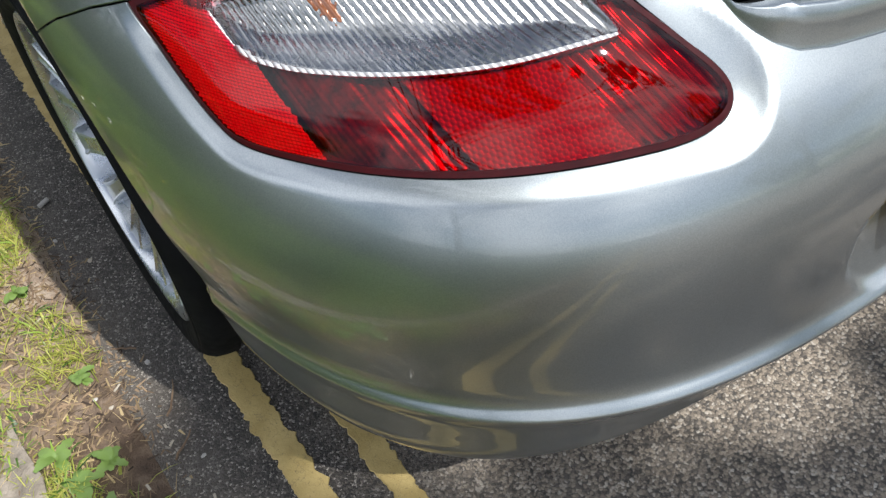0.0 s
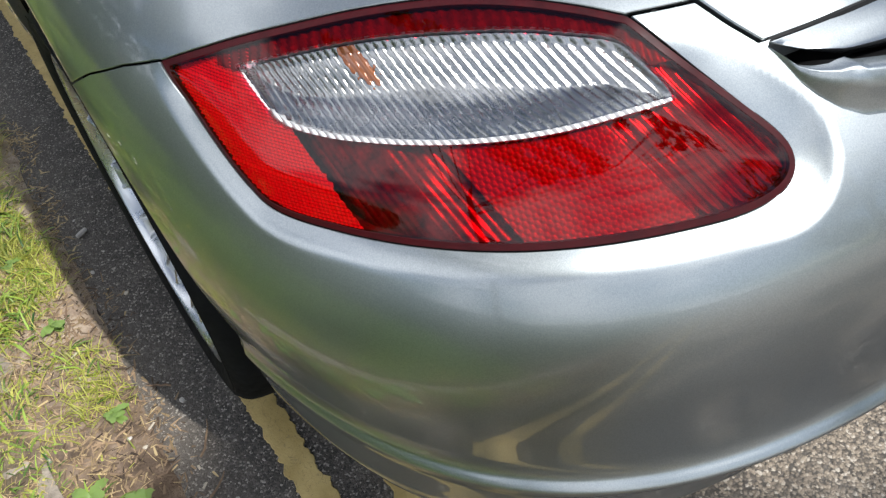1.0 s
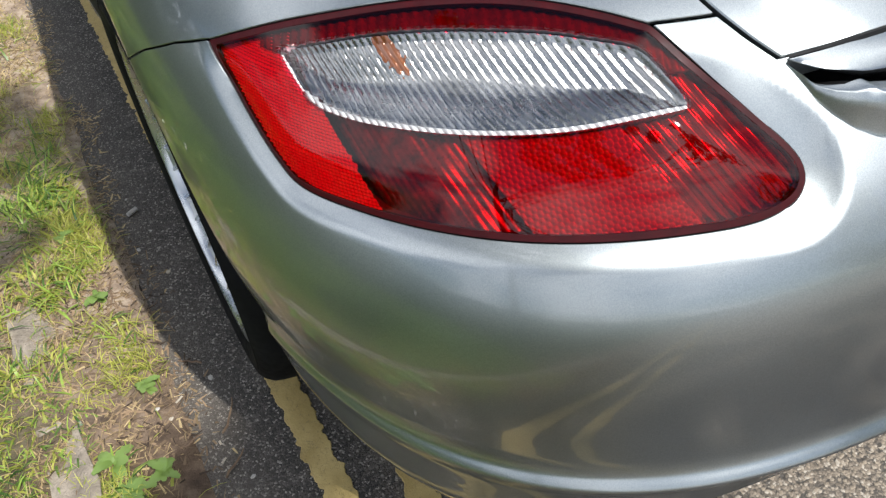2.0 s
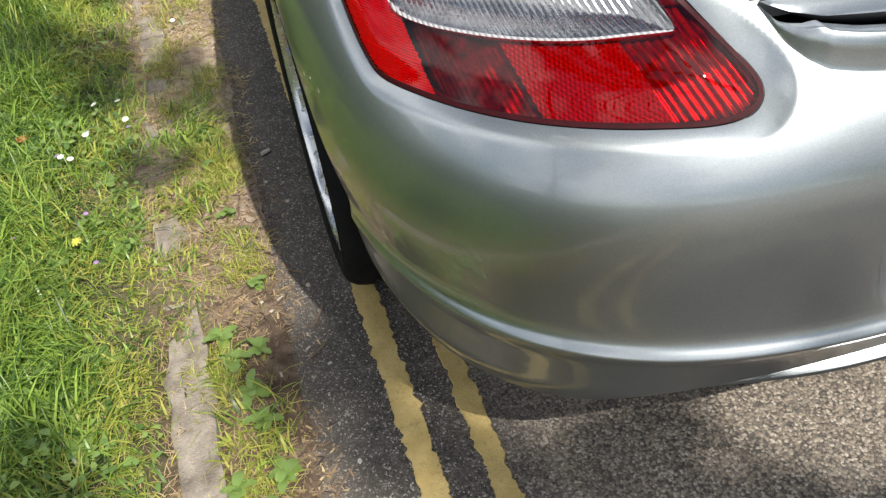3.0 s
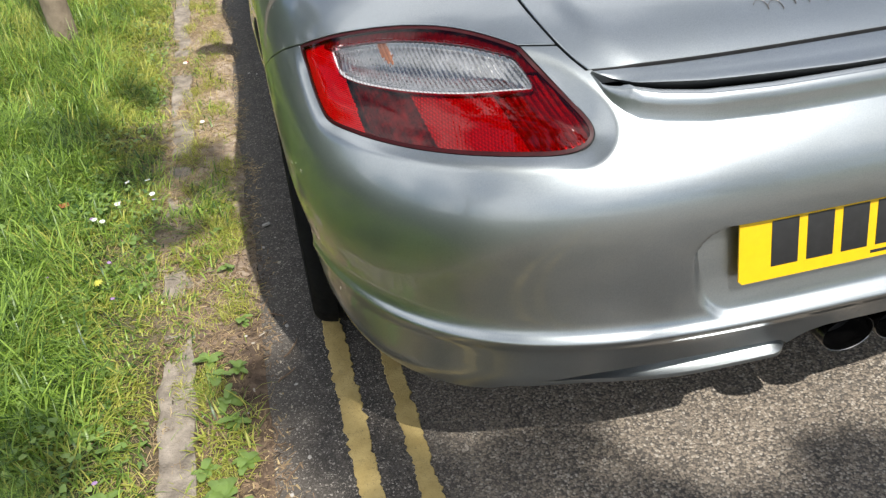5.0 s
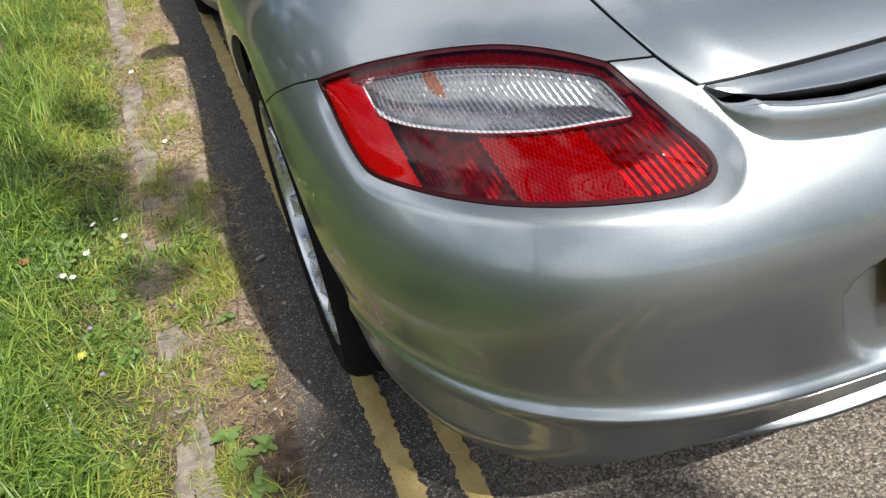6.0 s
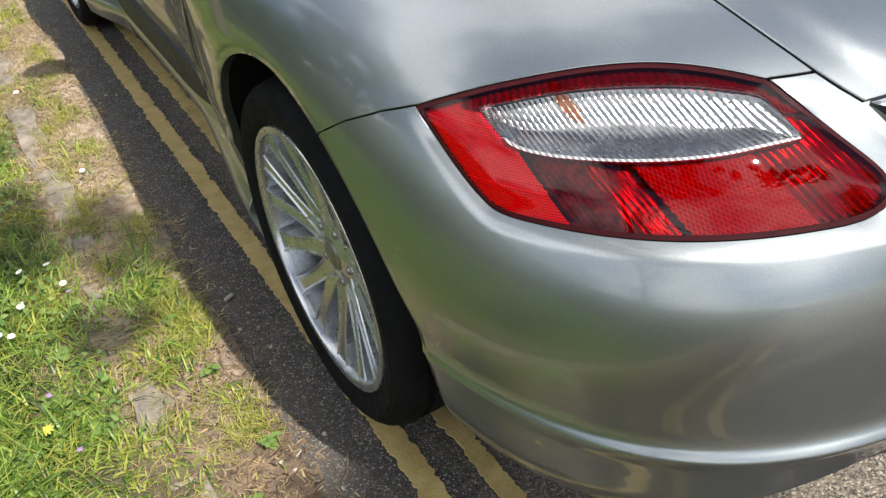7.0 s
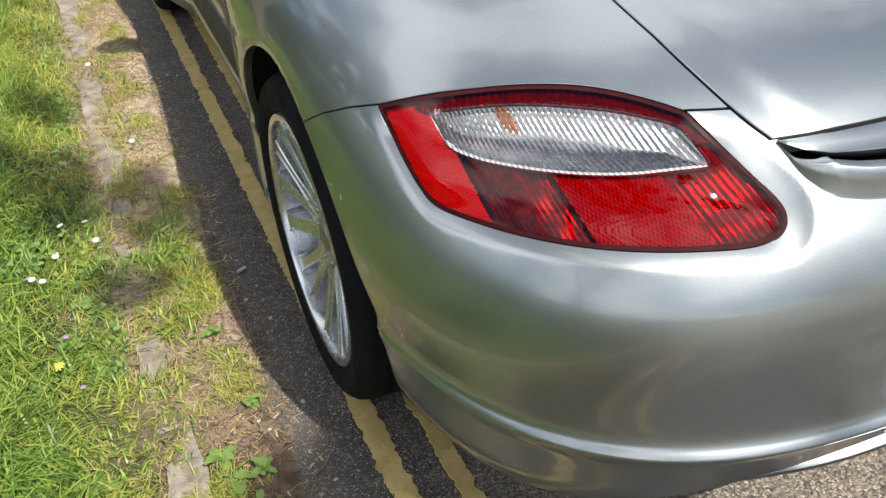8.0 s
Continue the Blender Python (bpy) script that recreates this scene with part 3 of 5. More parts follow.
zones = {
    "lamp_cover_clear": (lamp_zone(.54, .94, .53, .63, .004, [in_clear], cover_push), COVER, "clear lens"),
    "lamp_cover_red": (lamp_zone(.47, 1.04, .45, .65, .005, [lambda u, w: in_lamp(u, w) - .0060, lambda u, w: -in_clear(u, w)],
                                 cover_push), RED_COVER, "glossy red lens"),
    "seal": (lamp_zone(.47, 1.04, .44, .66, .004, [lambda u, w: in_lamp(u, w) + .0016, lambda u, w: .0010 - in_lamp(u, w)],
                       lambda u, w: cover_push(u, w) - .004), BLACK, "black rubber seal"),
    "bezel": (lamp_zone(.47, 1.04, .45, .65, .004, [lambda u, w: in_lamp(u, w) - .0008, lambda u, w: .0062 - in_lamp(u, w)],
                        lambda u, w: cover_push(u, w) - 0.0005 + 0.0008 * ease(0, 0.006, in_lamp(u, w))), BEZEL, "dark red border"),
    "ribbed_reflector": (lamp_zone(.545, .94, .53, .63, .0013, [lambda u, w: in_clear(u, w) - .0005],
                                   lambda u, w: rib_depth(u, w)), LAMP_METAL, "ribbed chrome reflector"),
    "amber_bulb": (lamp_zone(.78, .85, .580, .62, .0013, [lambda u, w: in_clear(u, w) - .001, lambda u, w: .0120 - np.hypot(u - .812 - .8 * (w - .600), .8 * (w - .600)) + .004 * np.sin(u * 700) * np.sin(w * 500)],
                            lambda u, w: rib_depth(u, w) + .0007), AMBER, "amber bulb seen through the ribs"),
    "reflex_panel": (lamp_zone(.56, .79, .452, .545, .0007, [lambda u, w: in_lamp(u, w) - .006, lambda u, w: -in_clear(u, w) - .001, lambda u, w: .752 - slant(u, w), lambda u, w: slant(u, w) - .612],
                               lambda u, w: -0.0130 + 0.00042 * (np.cos(1240 * u) + np.cos(620 * u + 1074 * w) + np.cos(620 * u - 1074 * w))), LAMP_PALE, "honeycomb red reflector"),
    "brake_bowl": (lamp_zone(.70, .93, .452, .56, .002, [lambda u, w: in_lamp(u, w) - .006, lambda u, w: -in_clear(u, w) - .001, lambda u, w: slant(u, w) - .7535, lambda u, w: .886 - slant(u, w)],
                             lambda u, w: -0.018 + 0.005 * np.cos((slant(u, w) - .82) * 44) + 0.0008 * np.abs(np.sin(slant(u, w) * 330)) + 0.0009 * np.sin(w * 120 + u * 70) * np.sin(u * 100 - w * 50)), LAMP_BOWL, "dark brake lamp bowl"),
    "side_panel": (lamp_zone(.84, 1.04, .455, .60, .0007, [lambda u, w: in_lamp(u, w) - .006, lambda u, w: -in_clear(u, w) - .001, lambda u, w: slant(u, w) - .8875],
                             lambda u, w: -0.012 + 0.0028 * (1 - (w / .0032) % 1) + 0.0005 * np.cos(u * 1500)), LAMP_BRIGHT, "bright red side panel"),
    "fog_panel": (lamp_zone(.465, .66, .452, .62, .0014, [lambda u, w: in_lamp(u, w) - .006, lambda u, w: -in_clear(u, w) - .001, lambda u, w: .6105 - slant(u, w), lambda u, w: .600 - w],
                            lambda u, w: -0.020 + 0.0030 * np.abs(np.sin(np.pi * slant(u, w) / 0.0108)) + 0.0003 * np.sin(w * 160 + 40 * u)), LAMP_WHITE, "ribbed fog lamp reflector"),
    "lens_rim": (lamp_zone(.545, .94, .53, .60, .0013, [lambda u, w: in_clear(u, w) - .0003, lambda u, w: .0042 - in_clear(u, w), lambda u, w: .549 - w], lambda u, w: cover_push(u, w) - .006 + .0016 * np.abs(np.sin(np.pi * slant(u, w) / .0078))), LAMP_PALE, "white scalloped lens edge"),
    "housing": (lamp_zone(.47, 1.04, .45, .65, .006, [lambda u, w: in_lamp(u, w) - .003], lambda u, w: -0.030 + .020 * ease(.012, .0, in_lamp(u, w))), LAMP_GREY, "grey lamp housing"),
    "upper_strip": (lamp_zone(.55, 1.0, .56, .65, .003, [lambda u, w: in_lamp(u, w) - .006, lambda u, w: -in_clear(u, w) - .001, lambda u, w: w - .575, lambda u, w: .96 - u],
                              lambda u, w: -0.011 + 0.003 * np.abs(np.sin(np.pi * u / 0.011))), LAMP_GREY, "strip of small red lamps"),
}
for side in (1, -1):
    lamp = new("tail_lamp")
    lamp.parent = car
    tagged(lamp, "red and clear tail lamp in the wing")
    for name, (sheet, mat, label) in zones.items():
        piece(name, *(sheet if side == 1 else mirrored(*sheet)), mat, lamp, label)


# ---- wheels ----
def make_wheel(at):
    wheel = new("wheel")
    wheel.parent = car
    wheel.matrix_basis = at
    tagged(wheel, "silver alloy wheel with forked spokes")
    prof = [(.248, -.112), (.257, -.118), (.262, -.1245), (.272, -.130), (.290, -.133), (.300, -.1335), (.302, -.1315), (.306, -.1315), (.308, -.132), (.318, -.125), (.326, -.115), (.3305, -.100)]
    for c in (-.075, -.028, .028, .075):
        prof += [(.3335, c - .008), (.3265, c - .006), (.3265, c + .006), (.3335, c + .008)]
    prof += [(.3305, .100), (.318, .125), (.290, .133), (.257, .118)]
    piece("tyre", *revolve(prof, steps=96), RUBBER, wheel, "black low-profile tyre")
    rim = [(.2575, -.116), (.2575, -.1225), (.2555, -.1260), (.2430, -.1255), (.2395, -.121), (.2380, -.108), (.2365, -.098), (.231, -.060), (.222, .02), (.236, .10), (.25, .115)]
    piece("rim", *revolve(rim, steps=96), ALLOY, wheel, "polished rim")
    hub = [(0, -.079), (.030, -.079), (.034, -.086), (.038, -.089), (.050, -.086), (.070, -.078), (.080, -.066), (.084, -.045), (.060, -.030)]
    piece("hub", *revolve(hub, steps=48), ALLOY, wheel)
    cap = [(0, -.0935), (.018, -.0935), (.027, -.0915), (.0305, -.088), (.031, -.078)]
    piece("centre_cap", *revolve(cap, steps=32), STEEL, wheel, "dark crest centre cap")
    for k in range(5):
        base = k * 2 * math.pi / 5 - 1.361
        # a forked pair on each arm, and a single blade between the arms
        for at_hub, at_rim, stout in ((-.10, -.21, 1.0), (.10, .21, 1.0), (math.pi / 5, math.pi / 5, 1.1)):
            rows = []
            for i in range(15):
                f = i / 14
                r = .040 + .207 * f
                ang = base + at_hub + (at_rim - at_hub) * f ** .8
                x = -.080 - .010 * math.sin(math.pi * f * .75) - .031 * f * f
                wide = stout * (.0265 - .0115 * math.sin(math.pi * min(1, f * .85))) + .005 * max(0, (f - .88) / .12)
                deep_in = .060 - .022 * f
                c, n = np.array((math.cos(ang), math.sin(ang))), np.array((-math.sin(ang), math.cos(ang)))
                for off, dx in ((-1, .0015), (-.86, -.0010), (-.62, .0022), (.62, .0022), (.86, -.0010), (1, .0015), (1.2, deep_in), (-1.2, deep_in)):
                    q = c * r + n * (wide * off)
                    rows.append((x + dx, q[0], q[1]))
            n = 8
            faces = grid_faces(15, n, wrap_m=True)
            v0, v1 = tuple(range(n)), tuple(range(14 * n, 15 * n))
            piece("spoke", rows, [tuple(f) for f in faces] + [v0, v1[::-1]], ALLOY, wheel, crease=22)
        a = base + math.pi / 10 + .10
        nut = [(0, -.088), (.006, -.088), (.0085, -.085), (.0085, -.06)]
        v, f = revolve(nut, steps=12)
        piece("wheel_bolt", [(x, y + .058 * math.cos(a), z + .058 * math.sin(a)) for x, y, z in v], f, STEEL, wheel, "steel wheel bolt")
    disc = [(.075, -.03), (.16, -.03), (.16, -.005), (.075, -.005)]
    piece("brake_disc", *revolve(disc, steps=48), STEEL, wheel, "steel brake disc")
    bm = bmesh.new()
    box_mesh(bm, (.07, .075, .17), (-.02, .130, .03), 0.012)
    part("brake_caliper", bm, BLACK, wheel, "black brake caliper")
    return wheel


rear_left = make_wheel(pose(-.765, AXLE_Y, AXLE_Z, 20, 0, 0))
for m in (pose(.765, AXLE_Y, AXLE_Z, 0, 0, 180), pose(-.755, FRONT_Y, AXLE_Z, 0, 0, 0), pose(.755, FRONT_Y, AXLE_Z, 0, 0, 180)):
    other = copy_thing(rear_left, m)
    other.parent = car

# wheel-arch liners
def body_half(y, z):
    """Half the body's width behind the axle line, at a height."""
    a, b, n = (float(np.interp(z, LEVELS[:, 0], LEVELS[:, k])) for k in (1, 2, 3))
    return a * (1 - min(1, abs(min(y, 0)) / b) ** n) ** (1 / n) - .086 * float(ease(.14, .98, y))


for yc in (AXLE_Y, FRONT_Y):
    for side in (-1, 1):
        rows = []
        for a in np.linspace(-0.25, math.pi + 0.25, 40):
            rim_x = body_half(yc + .39 * math.cos(a), AXLE_Z + .39 * math.sin(a)) - .016 if yc < 1 else .82
            for x, r in ((rim_x, .387), (rim_x - .02, .393), (.60, .398), (.55, .15)):
                rows.append((side * x, yc + r * math.cos(a), AXLE_Z + r * math.sin(a)))
        piece("arch_liner", rows, grid_faces(40, 4), BLACK, car, "black wheel-arch liner")

# doors, sills, front wings, bonnet and nose
def body_panel(name, u0, u1, w0, w1, fields, label, nu=50, nw=40, face=shell):
    p, f = trimmed(np.linspace(u0, u1, nu), np.linspace(w0, w1, nw), fields)
    sheet = panel(p, f, face, 0.012)
    return [piece(name, *s, PAINT, car, label) for s in (sheet, mirrored(*sheet))]


doors = body_panel("door", ULEN + .5, ULEN + 1.9, 0, .80, [
    lambda u, w: in_door(u, w) - .005, lambda u, w: .757 - w], "silver door", 90, 60)
pts, faces = trimmed(np.linspace(ULEN + .38, ULEN + .95, 60), np.linspace(.0, .757, 60), [lambda u, w: in_door(u, w) + .03, lambda u, w: .016 - in_door(u, w)])
shut = panel(pts, faces, off_surface(shell, lambda u, w: -0.010 + 0 * np.asarray(u)), 0.01)
for sheet in (shut, mirrored(*shut)):
    piece("door_seal", *sheet, BLACK, car, "black door seal in the shut line")
sill_face = off_surface(shell, lambda u, w: 0.046 * ease(.024, -.035, w))
body_panel("side_sill", ULEN + .20, ULEN + 2.10, W_KNOTS[0] + .02, .06, [
    arch_gap(AXLE_Y), arch_gap(FRONT_Y), lambda u, w: SILL + .004 - w, lambda u, w: u - ULEN - .2], "silver side sill", 70, 14, sill_face)
body_panel("front_wing", ULEN + 1.6, ULEN + 3.25, -.02, .76, [
    lambda u, w: u - DOOR_FRONT - .004, arch_gap(FRONT_Y), lambda u, w: w - SILL - GAP, lambda u, w: .74 - w, lambda u, w: ULEN + 2.72 - u], "silver front wing")
body_panel("front_bumper", ULEN + 2.6, ULEN + 3.25, W_KNOTS[0] + .02, .9, [
    lambda u, w: u - ULEN - 2.724, arch_gap(FRONT_Y), lambda u, w: .80 - w], "silver front bumper", 40, 40)
# bonnet and roof as domed sheets across the car
HEIGHT = lambda y: np.interp(y, (-.50, -.2, .1, .4, .7, .95, 1.2, 1.5, 1.8, 2.05), (.895, 1.02, 1.125, 1.215, 1.275, 1.295, 1.28, 1.19, 1.04, .90))
def roof_sheet(y0, y1, a0, a1, lift, n=40, m=32):
    rows = []
    for y in np.linspace(y0, y1, n):
        h = float(HEIGHT(y)) + lift
        base = .84
        half = np.interp(y, (-.5, 0, .6, 1.3, 2.05), (.50, .60, .655, .66, .64)) + lift
        for a in np.linspace(a0, a1, m):
            c, s = math.cos(a), math.sin(a)
            z = base + (h - base) * abs(s) ** .75
            rows.append((-half * math.copysign(abs(c) ** .62, c), y, z))
    return rows, grid_faces(n, m)


DARK_GLASS = plain("dark_tinted_glass", (0.012, 0.014, 0.014), (0.008, 0.009, 0.009), 0.03, 0.0, coat=1.0, bump=0.0)
piece("roof", *roof_sheet(-.50, 2.05, 0.001, math.pi - .001, 0.0, 60, 48), PAINT, car, "silver roof")
piece("rear_window", *roof_sheet(-.26, .55, 1.0, math.pi - 1.0, 0.004), DARK_GLASS, car, "dark rear window")
piece("windscreen", *roof_sheet(1.22, 1.98, .62, math.pi - .62, 0.004), DARK_GLASS, car, "dark windscreen")
for a0, a1 in ((.10, .55), (math.pi - .55, math.pi - .10)):
    piece("side_window", *roof_sheet(.35, 1.55, a0, a1, 0.004), DARK_GLASS, car, "dark side window")
rows = []
for y in np.linspace(1.85, 3.12, 30):
    p = shell(np.full(25, ULEN + y), np.full(25, .735))
    half, z0 = abs(p[0][0]), p[0][2]
    for k in np.linspace(-1, 1, 25):
        rows.append((half * k * .985, p[0][1], z0 + .05 * (1 - k * k) * (1 - .5 * ease(2.4, 3.1, y))))
piece("bonnet", rows, grid_faces(30, 25), PAINT, car, "silver bonnet")
for side in (-1, 1):
    bm = bmesh.new()
    bmesh.ops.create_uvsphere(bm, u_segments=24, v_segments=14, radius=1, matrix=pose(side * .60, 2.78, .60, -28, side * 18, 0) @ Matrix.Diagonal((.12, .20, .06, 1)))
    part("headlight", bm, GLASS, car, "clear headlight")
    mirror = new("door_mirror")
    mirror.parent = car
    tagged(mirror, "silver door mirror")
    bm = bmesh.new()
    bmesh.ops.create_uvsphere(bm, u_segments=24, v_segments=14, radius=1, matrix=Matrix.Translation((side * .868, 1.25, .95)) @ Matrix.Diagonal((.105, .06, .065, 1)))
    part("mirror_shell", bm, PAINT, mirror)
    bm = bmesh.new()
    bmesh.ops.create_cube(bm, size=1, matrix=Matrix.Translation((side * .76, 1.33, .905)) @ Matrix.Diagonal((.16, .05, .035, 1)))
    part("mirror_arm", bm, BLACK, mirror, "black mirror arm")
bm = bmesh.new()
box_mesh(bm, (1.50, 3.2, .08), (0, 1.25, .20), 0.02)
box_mesh(bm, (1.02, 3.3, .45), (0, 1.15, .45), 0.02)
box_mesh(bm, (1.55, .75, .36), (0, 1.72, .62), 0.02)
for side in (-1, 1):
    box_mesh(bm, (.17, 1.50, .10), (side * .725, 1.17, .28), 0.01)
part("underbody", bm, DARK_METAL, car, "dark underbody")

# ---- ground ----
def at_car(x, y, z=0.0):
    """A place given from the car's rear axle line."""
    return (CAR_X + x, CAR_Y + y, z)


def road_surface():
    """Worn chippings; the gutter strip beside the verge is laid finer and darker."""
    m, t, b = nodes_of("road_chippings")
    where = coords(t)
    wob = add(t, "ShaderNodeTexNoise", Scale=150.0, Detail=4.0, Roughness=0.65)
    t.links.new(where, wob.inputs["Vector"])
    moved = t.nodes.new("ShaderNodeVectorMath")
    moved.operation = "MULTIPLY_ADD"
    moved.inputs[1].default_value = (0.008,) * 3
    t.links.new(wob.outputs["Color"], moved.inputs[0])
    t.links.new(where, moved.inputs[2])
    v = add(t, "ShaderNodeTexVoronoi", Scale=205.0, Randomness=1.0)
    small = add(t, "ShaderNodeTexVoronoi", Scale=330.0)
    for n in (v, small):
        t.links.new(moved.outputs[0], n.inputs["Vector"])
    hue, tiny = t.nodes.new("ShaderNodeSeparateColor"), t.nodes.new("ShaderNodeSeparateColor")
    t.links.new(v.outputs["Color"], hue.inputs["Color"])
    t.links.new(small.outputs["Color"], tiny.inputs["Color"])
    stone = ramp(t, hue.outputs["Red"], ((0.0, (0.072, 0.064, 0.055)), (0.25, (0.16, 0.135, 0.108)), (0.50, (0.255, 0.212, 0.165)), (0.82, (0.345, 0.290, 0.222)), (0.97, (0.49, 0.44, 0.37))))
    gap = ramp(t, v.outputs["Distance"], ((0.50, (0, 0, 0)), (0.85, (1, 1, 1))))
    coarse = blend(t, 1.0, blend(t, gap, stone, (0.062, 0.056, 0.049)), ramp(t, grain(t, 900.0, 3, 0.7), ((0.3, (0.72,) * 3), (0.7, (1.25,) * 3))), "MULTIPLY")
    finer = ramp(t, tiny.outputs["Green"], ((0.0, (0.016, 0.014, 0.012)), (0.55, (0.046, 0.041, 0.036)), (0.88, (0.110, 0.097, 0.083)), (0.98, (0.36, 0.33, 0.29))))
    sep = t.nodes.new("ShaderNodeSeparateXYZ")
    t.links.new(where, sep.inputs[0])
    strip = t.nodes.new("ShaderNodeMath")
    strip.operation = "MULTIPLY_ADD"
    strip.inputs[1].default_value = 0.10
    t.links.new(grain(t, 9.0, 5), strip.inputs[0])
    t.links.new(sep.outputs["X"], strip.inputs[2])
    place = ramp(t, strip.outputs[0], ((0.26, (0, 0, 0)), (0.62, (1, 1, 1))))
    col = blend(t, place, finer, coarse)
    wear = ramp(t, grain(t, 2.2, 6), ((0.3, (0.80, 0.79, 0.78)), (0.7, (1.12, 1.10, 1.07))))
    col = blend(t, 1.0, col, wear, "MULTIPLY")
    dust = ramp(t, grain(t, 14.0, 6), ((0.52, (0, 0, 0)), (0.74, (0.35,) * 3)))
    col = blend(t, dust, col, (0.20, 0.175, 0.145))
    blown = ramp(t, strip.outputs[0], ((0.09, (0.32,) * 3), (0.23, (0, 0, 0))))
    t.links.new(blend(t, blown, col, (0.23, 0.195, 0.155)), b.inputs["Base Color"])
    b.inputs["Roughness"].default_value = 0.80
    up = blend(t, place, small.outputs["Distance"], v.outputs["Distance"])
    less = t.nodes.new("ShaderNodeMath")
    less.operation, less.inputs[0].default_value = "SUBTRACT", 1.0
    t.links.new(up, less.inputs[1])
    bumped(t, b, less.outputs[0], 0.8, 0.0026)
    return m


ROAD = road_surface()
def verge_surface():
    """Dry soil beside the road, turf roots on the bank."""
    m, t, b = nodes_of("verge_soil")
    where = coords(t)
    soil = ramp(t, grain(t, 24.0, 7), ((0.3, (0.17, 0.122, 0.082)), (0.48, (0.37, 0.28, 0.20)), (0.66, (0.56, 0.45, 0.335))))
    dark_soil = ramp(t, grain(t, 24.0, 7), ((0.3, (0.050, 0.032, 0.020)), (0.50, (0.125, 0.082, 0.052)), (0.70, (0.25, 0.175, 0.115))))
    turf = ramp(t, grain(t, 9.0, 7), ((0.3, (0.018, 0.028, 0.007)), (0.7, (0.062, 0.080, 0.020))))
    sep = t.nodes.new("ShaderNodeSeparateXYZ")
    t.links.new(where, sep.inputs[0])
    # darker brown soil at low y, paler soil further along
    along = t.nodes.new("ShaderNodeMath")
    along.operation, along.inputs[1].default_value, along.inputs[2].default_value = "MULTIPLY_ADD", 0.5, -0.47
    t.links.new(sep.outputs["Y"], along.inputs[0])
    soil = blend(t, ramp(t, along.outputs[0], ((0.0, (0, 0, 0)), (0.26, (1, 1, 1)))), dark_soil, soil)
    mix = t.nodes.new("ShaderNodeMath")
    mix.operation = "MULTIPLY_ADD"
    mix.inputs[1].default_value = -0.30
    t.links.new(grain(t, 5.0, 5), mix.inputs[0])
    t.links.new(sep.outputs["X"], mix.inputs[2])
    back = t.nodes.new("ShaderNodeMath")
    back.operation, back.inputs[1].default_value = "ADD", 1.0
    t.links.new(mix.outputs[0], back.inputs[0])
    where_soil = ramp(t, back.outputs[0], ((0.45, (0, 0, 0)), (0.72, (1, 1, 1))))
    t.links.new(blend(t, where_soil, turf, soil), b.inputs["Base Color"])
    b.inputs["Roughness"].default_value = 0.95
    bumped(t, b, grain(t, 260.0, 6, 0.7), 0.9, 0.006)
    return m


SOIL = verge_surface()
FIELD = plain("far_grass", (0.10, 0.15, 0.03), (0.05, 0.09, 0.018), 0.9, scale=3, fine=60, bump=0.6, depth=0.02)
KERB = plain("kerb_concrete", (0.37, 0.315, 0.25), (0.14, 0.115, 0.088), 0.9, scale=22, fine=240, bump=0.9, depth=0.004)


def yellow_paint():
    m, t, b = nodes_of("worn_yellow_paint")
    crack = add(t, "ShaderNodeTexVoronoi", Scale=22.0)
    crack.feature = "DISTANCE_TO_EDGE"
    warp = add(t, "ShaderNodeTexNoise", Scale=40.0, Detail=3.0)
    t.links.new(coords(t), warp.inputs["Vector"])
    mv = t.nodes.new("ShaderNodeVectorMath")
    mv.operation = "MULTIPLY_ADD"
    mv.inputs[1].default_value = (0.05,) * 3
    t.links.new(warp.outputs["Color"], mv.inputs[0])
    t.links.new(coords(t), mv.inputs[2])
    t.links.new(mv.outputs[0], crack.inputs["Vector"])
    tone = ramp(t, grain(t, 16.0, 6), ((0.3, (0.36, 0.26, 0.085)), (0.7, (0.52, 0.39, 0.155))))
    lines = ramp(t, crack.outputs["Distance"], ((0.003, (0.6,) * 3), (0.011, (0, 0, 0))))
    chips = ramp(t, grain(t, 170.0, 5, 0.75), ((0.60, (0, 0, 0)), (0.66, (1, 1, 1))))
    both = blend(t, 1.0, lines, chips, "LIGHTEN")
    half = blend(t, 0.65, (0, 0, 0), both)
    t.links.new(blend(t, half, tone, (0.07, 0.062, 0.05)), b.inputs["Base Color"])
    b.inputs["Roughness"].default_value = 0.75
    bumped(t, b, grain(t, 220.0, 4), 0.6, 0.002)
    return m


YELLOW = yellow_paint()
tagged(piece("ground", [(x, y, -0.035) for x in (-1500, 1500) for y in (-1500, 1500)], [(0, 2, 3, 1)], FIELD, None), "grassland reaching to the horizon", "ground", kind="structure")
tagged(piece("road", [at_car(x, y, 0) for x in (-1.13, 6.4) for y in (-80, 80)], [(0, 2, 3, 1)], ROAD, None), "grey chipped asphalt road", "road", kind="structure")


def verge_height(x, y):
    """Low uneven bank of soil; it lies just under the kerb's face where the stones are bare."""
    n = noise.noise(Vector((x * 2.1, y * 2.1, 0.3))) * 0.012 + noise.noise(Vector((x * 9, y * 9, 2))) * 0.005 + noise.noise(Vector((x * 30, y * 30, 5))) * 0.0022
    h = 0.016 + n + 0.03 * float(ease(-1.30, -1.75, x))
    h -= 0.030 * float(ease(-1.065, -.985 + 0.03 * noise.noise(Vector((y * 5, 1, 1))), x))
    band = float(ease(-1.295, -1.265, x) * ease(-1.165, -1.19, x))
    return h - band * 0.016 * bare_kerb(y) * max(0, 0.90 + 1.0 * noise.noise(Vector((x * 20, y * 7, 7))) + .5 * noise.noise(Vector((x * 60, y * 40, 3))))


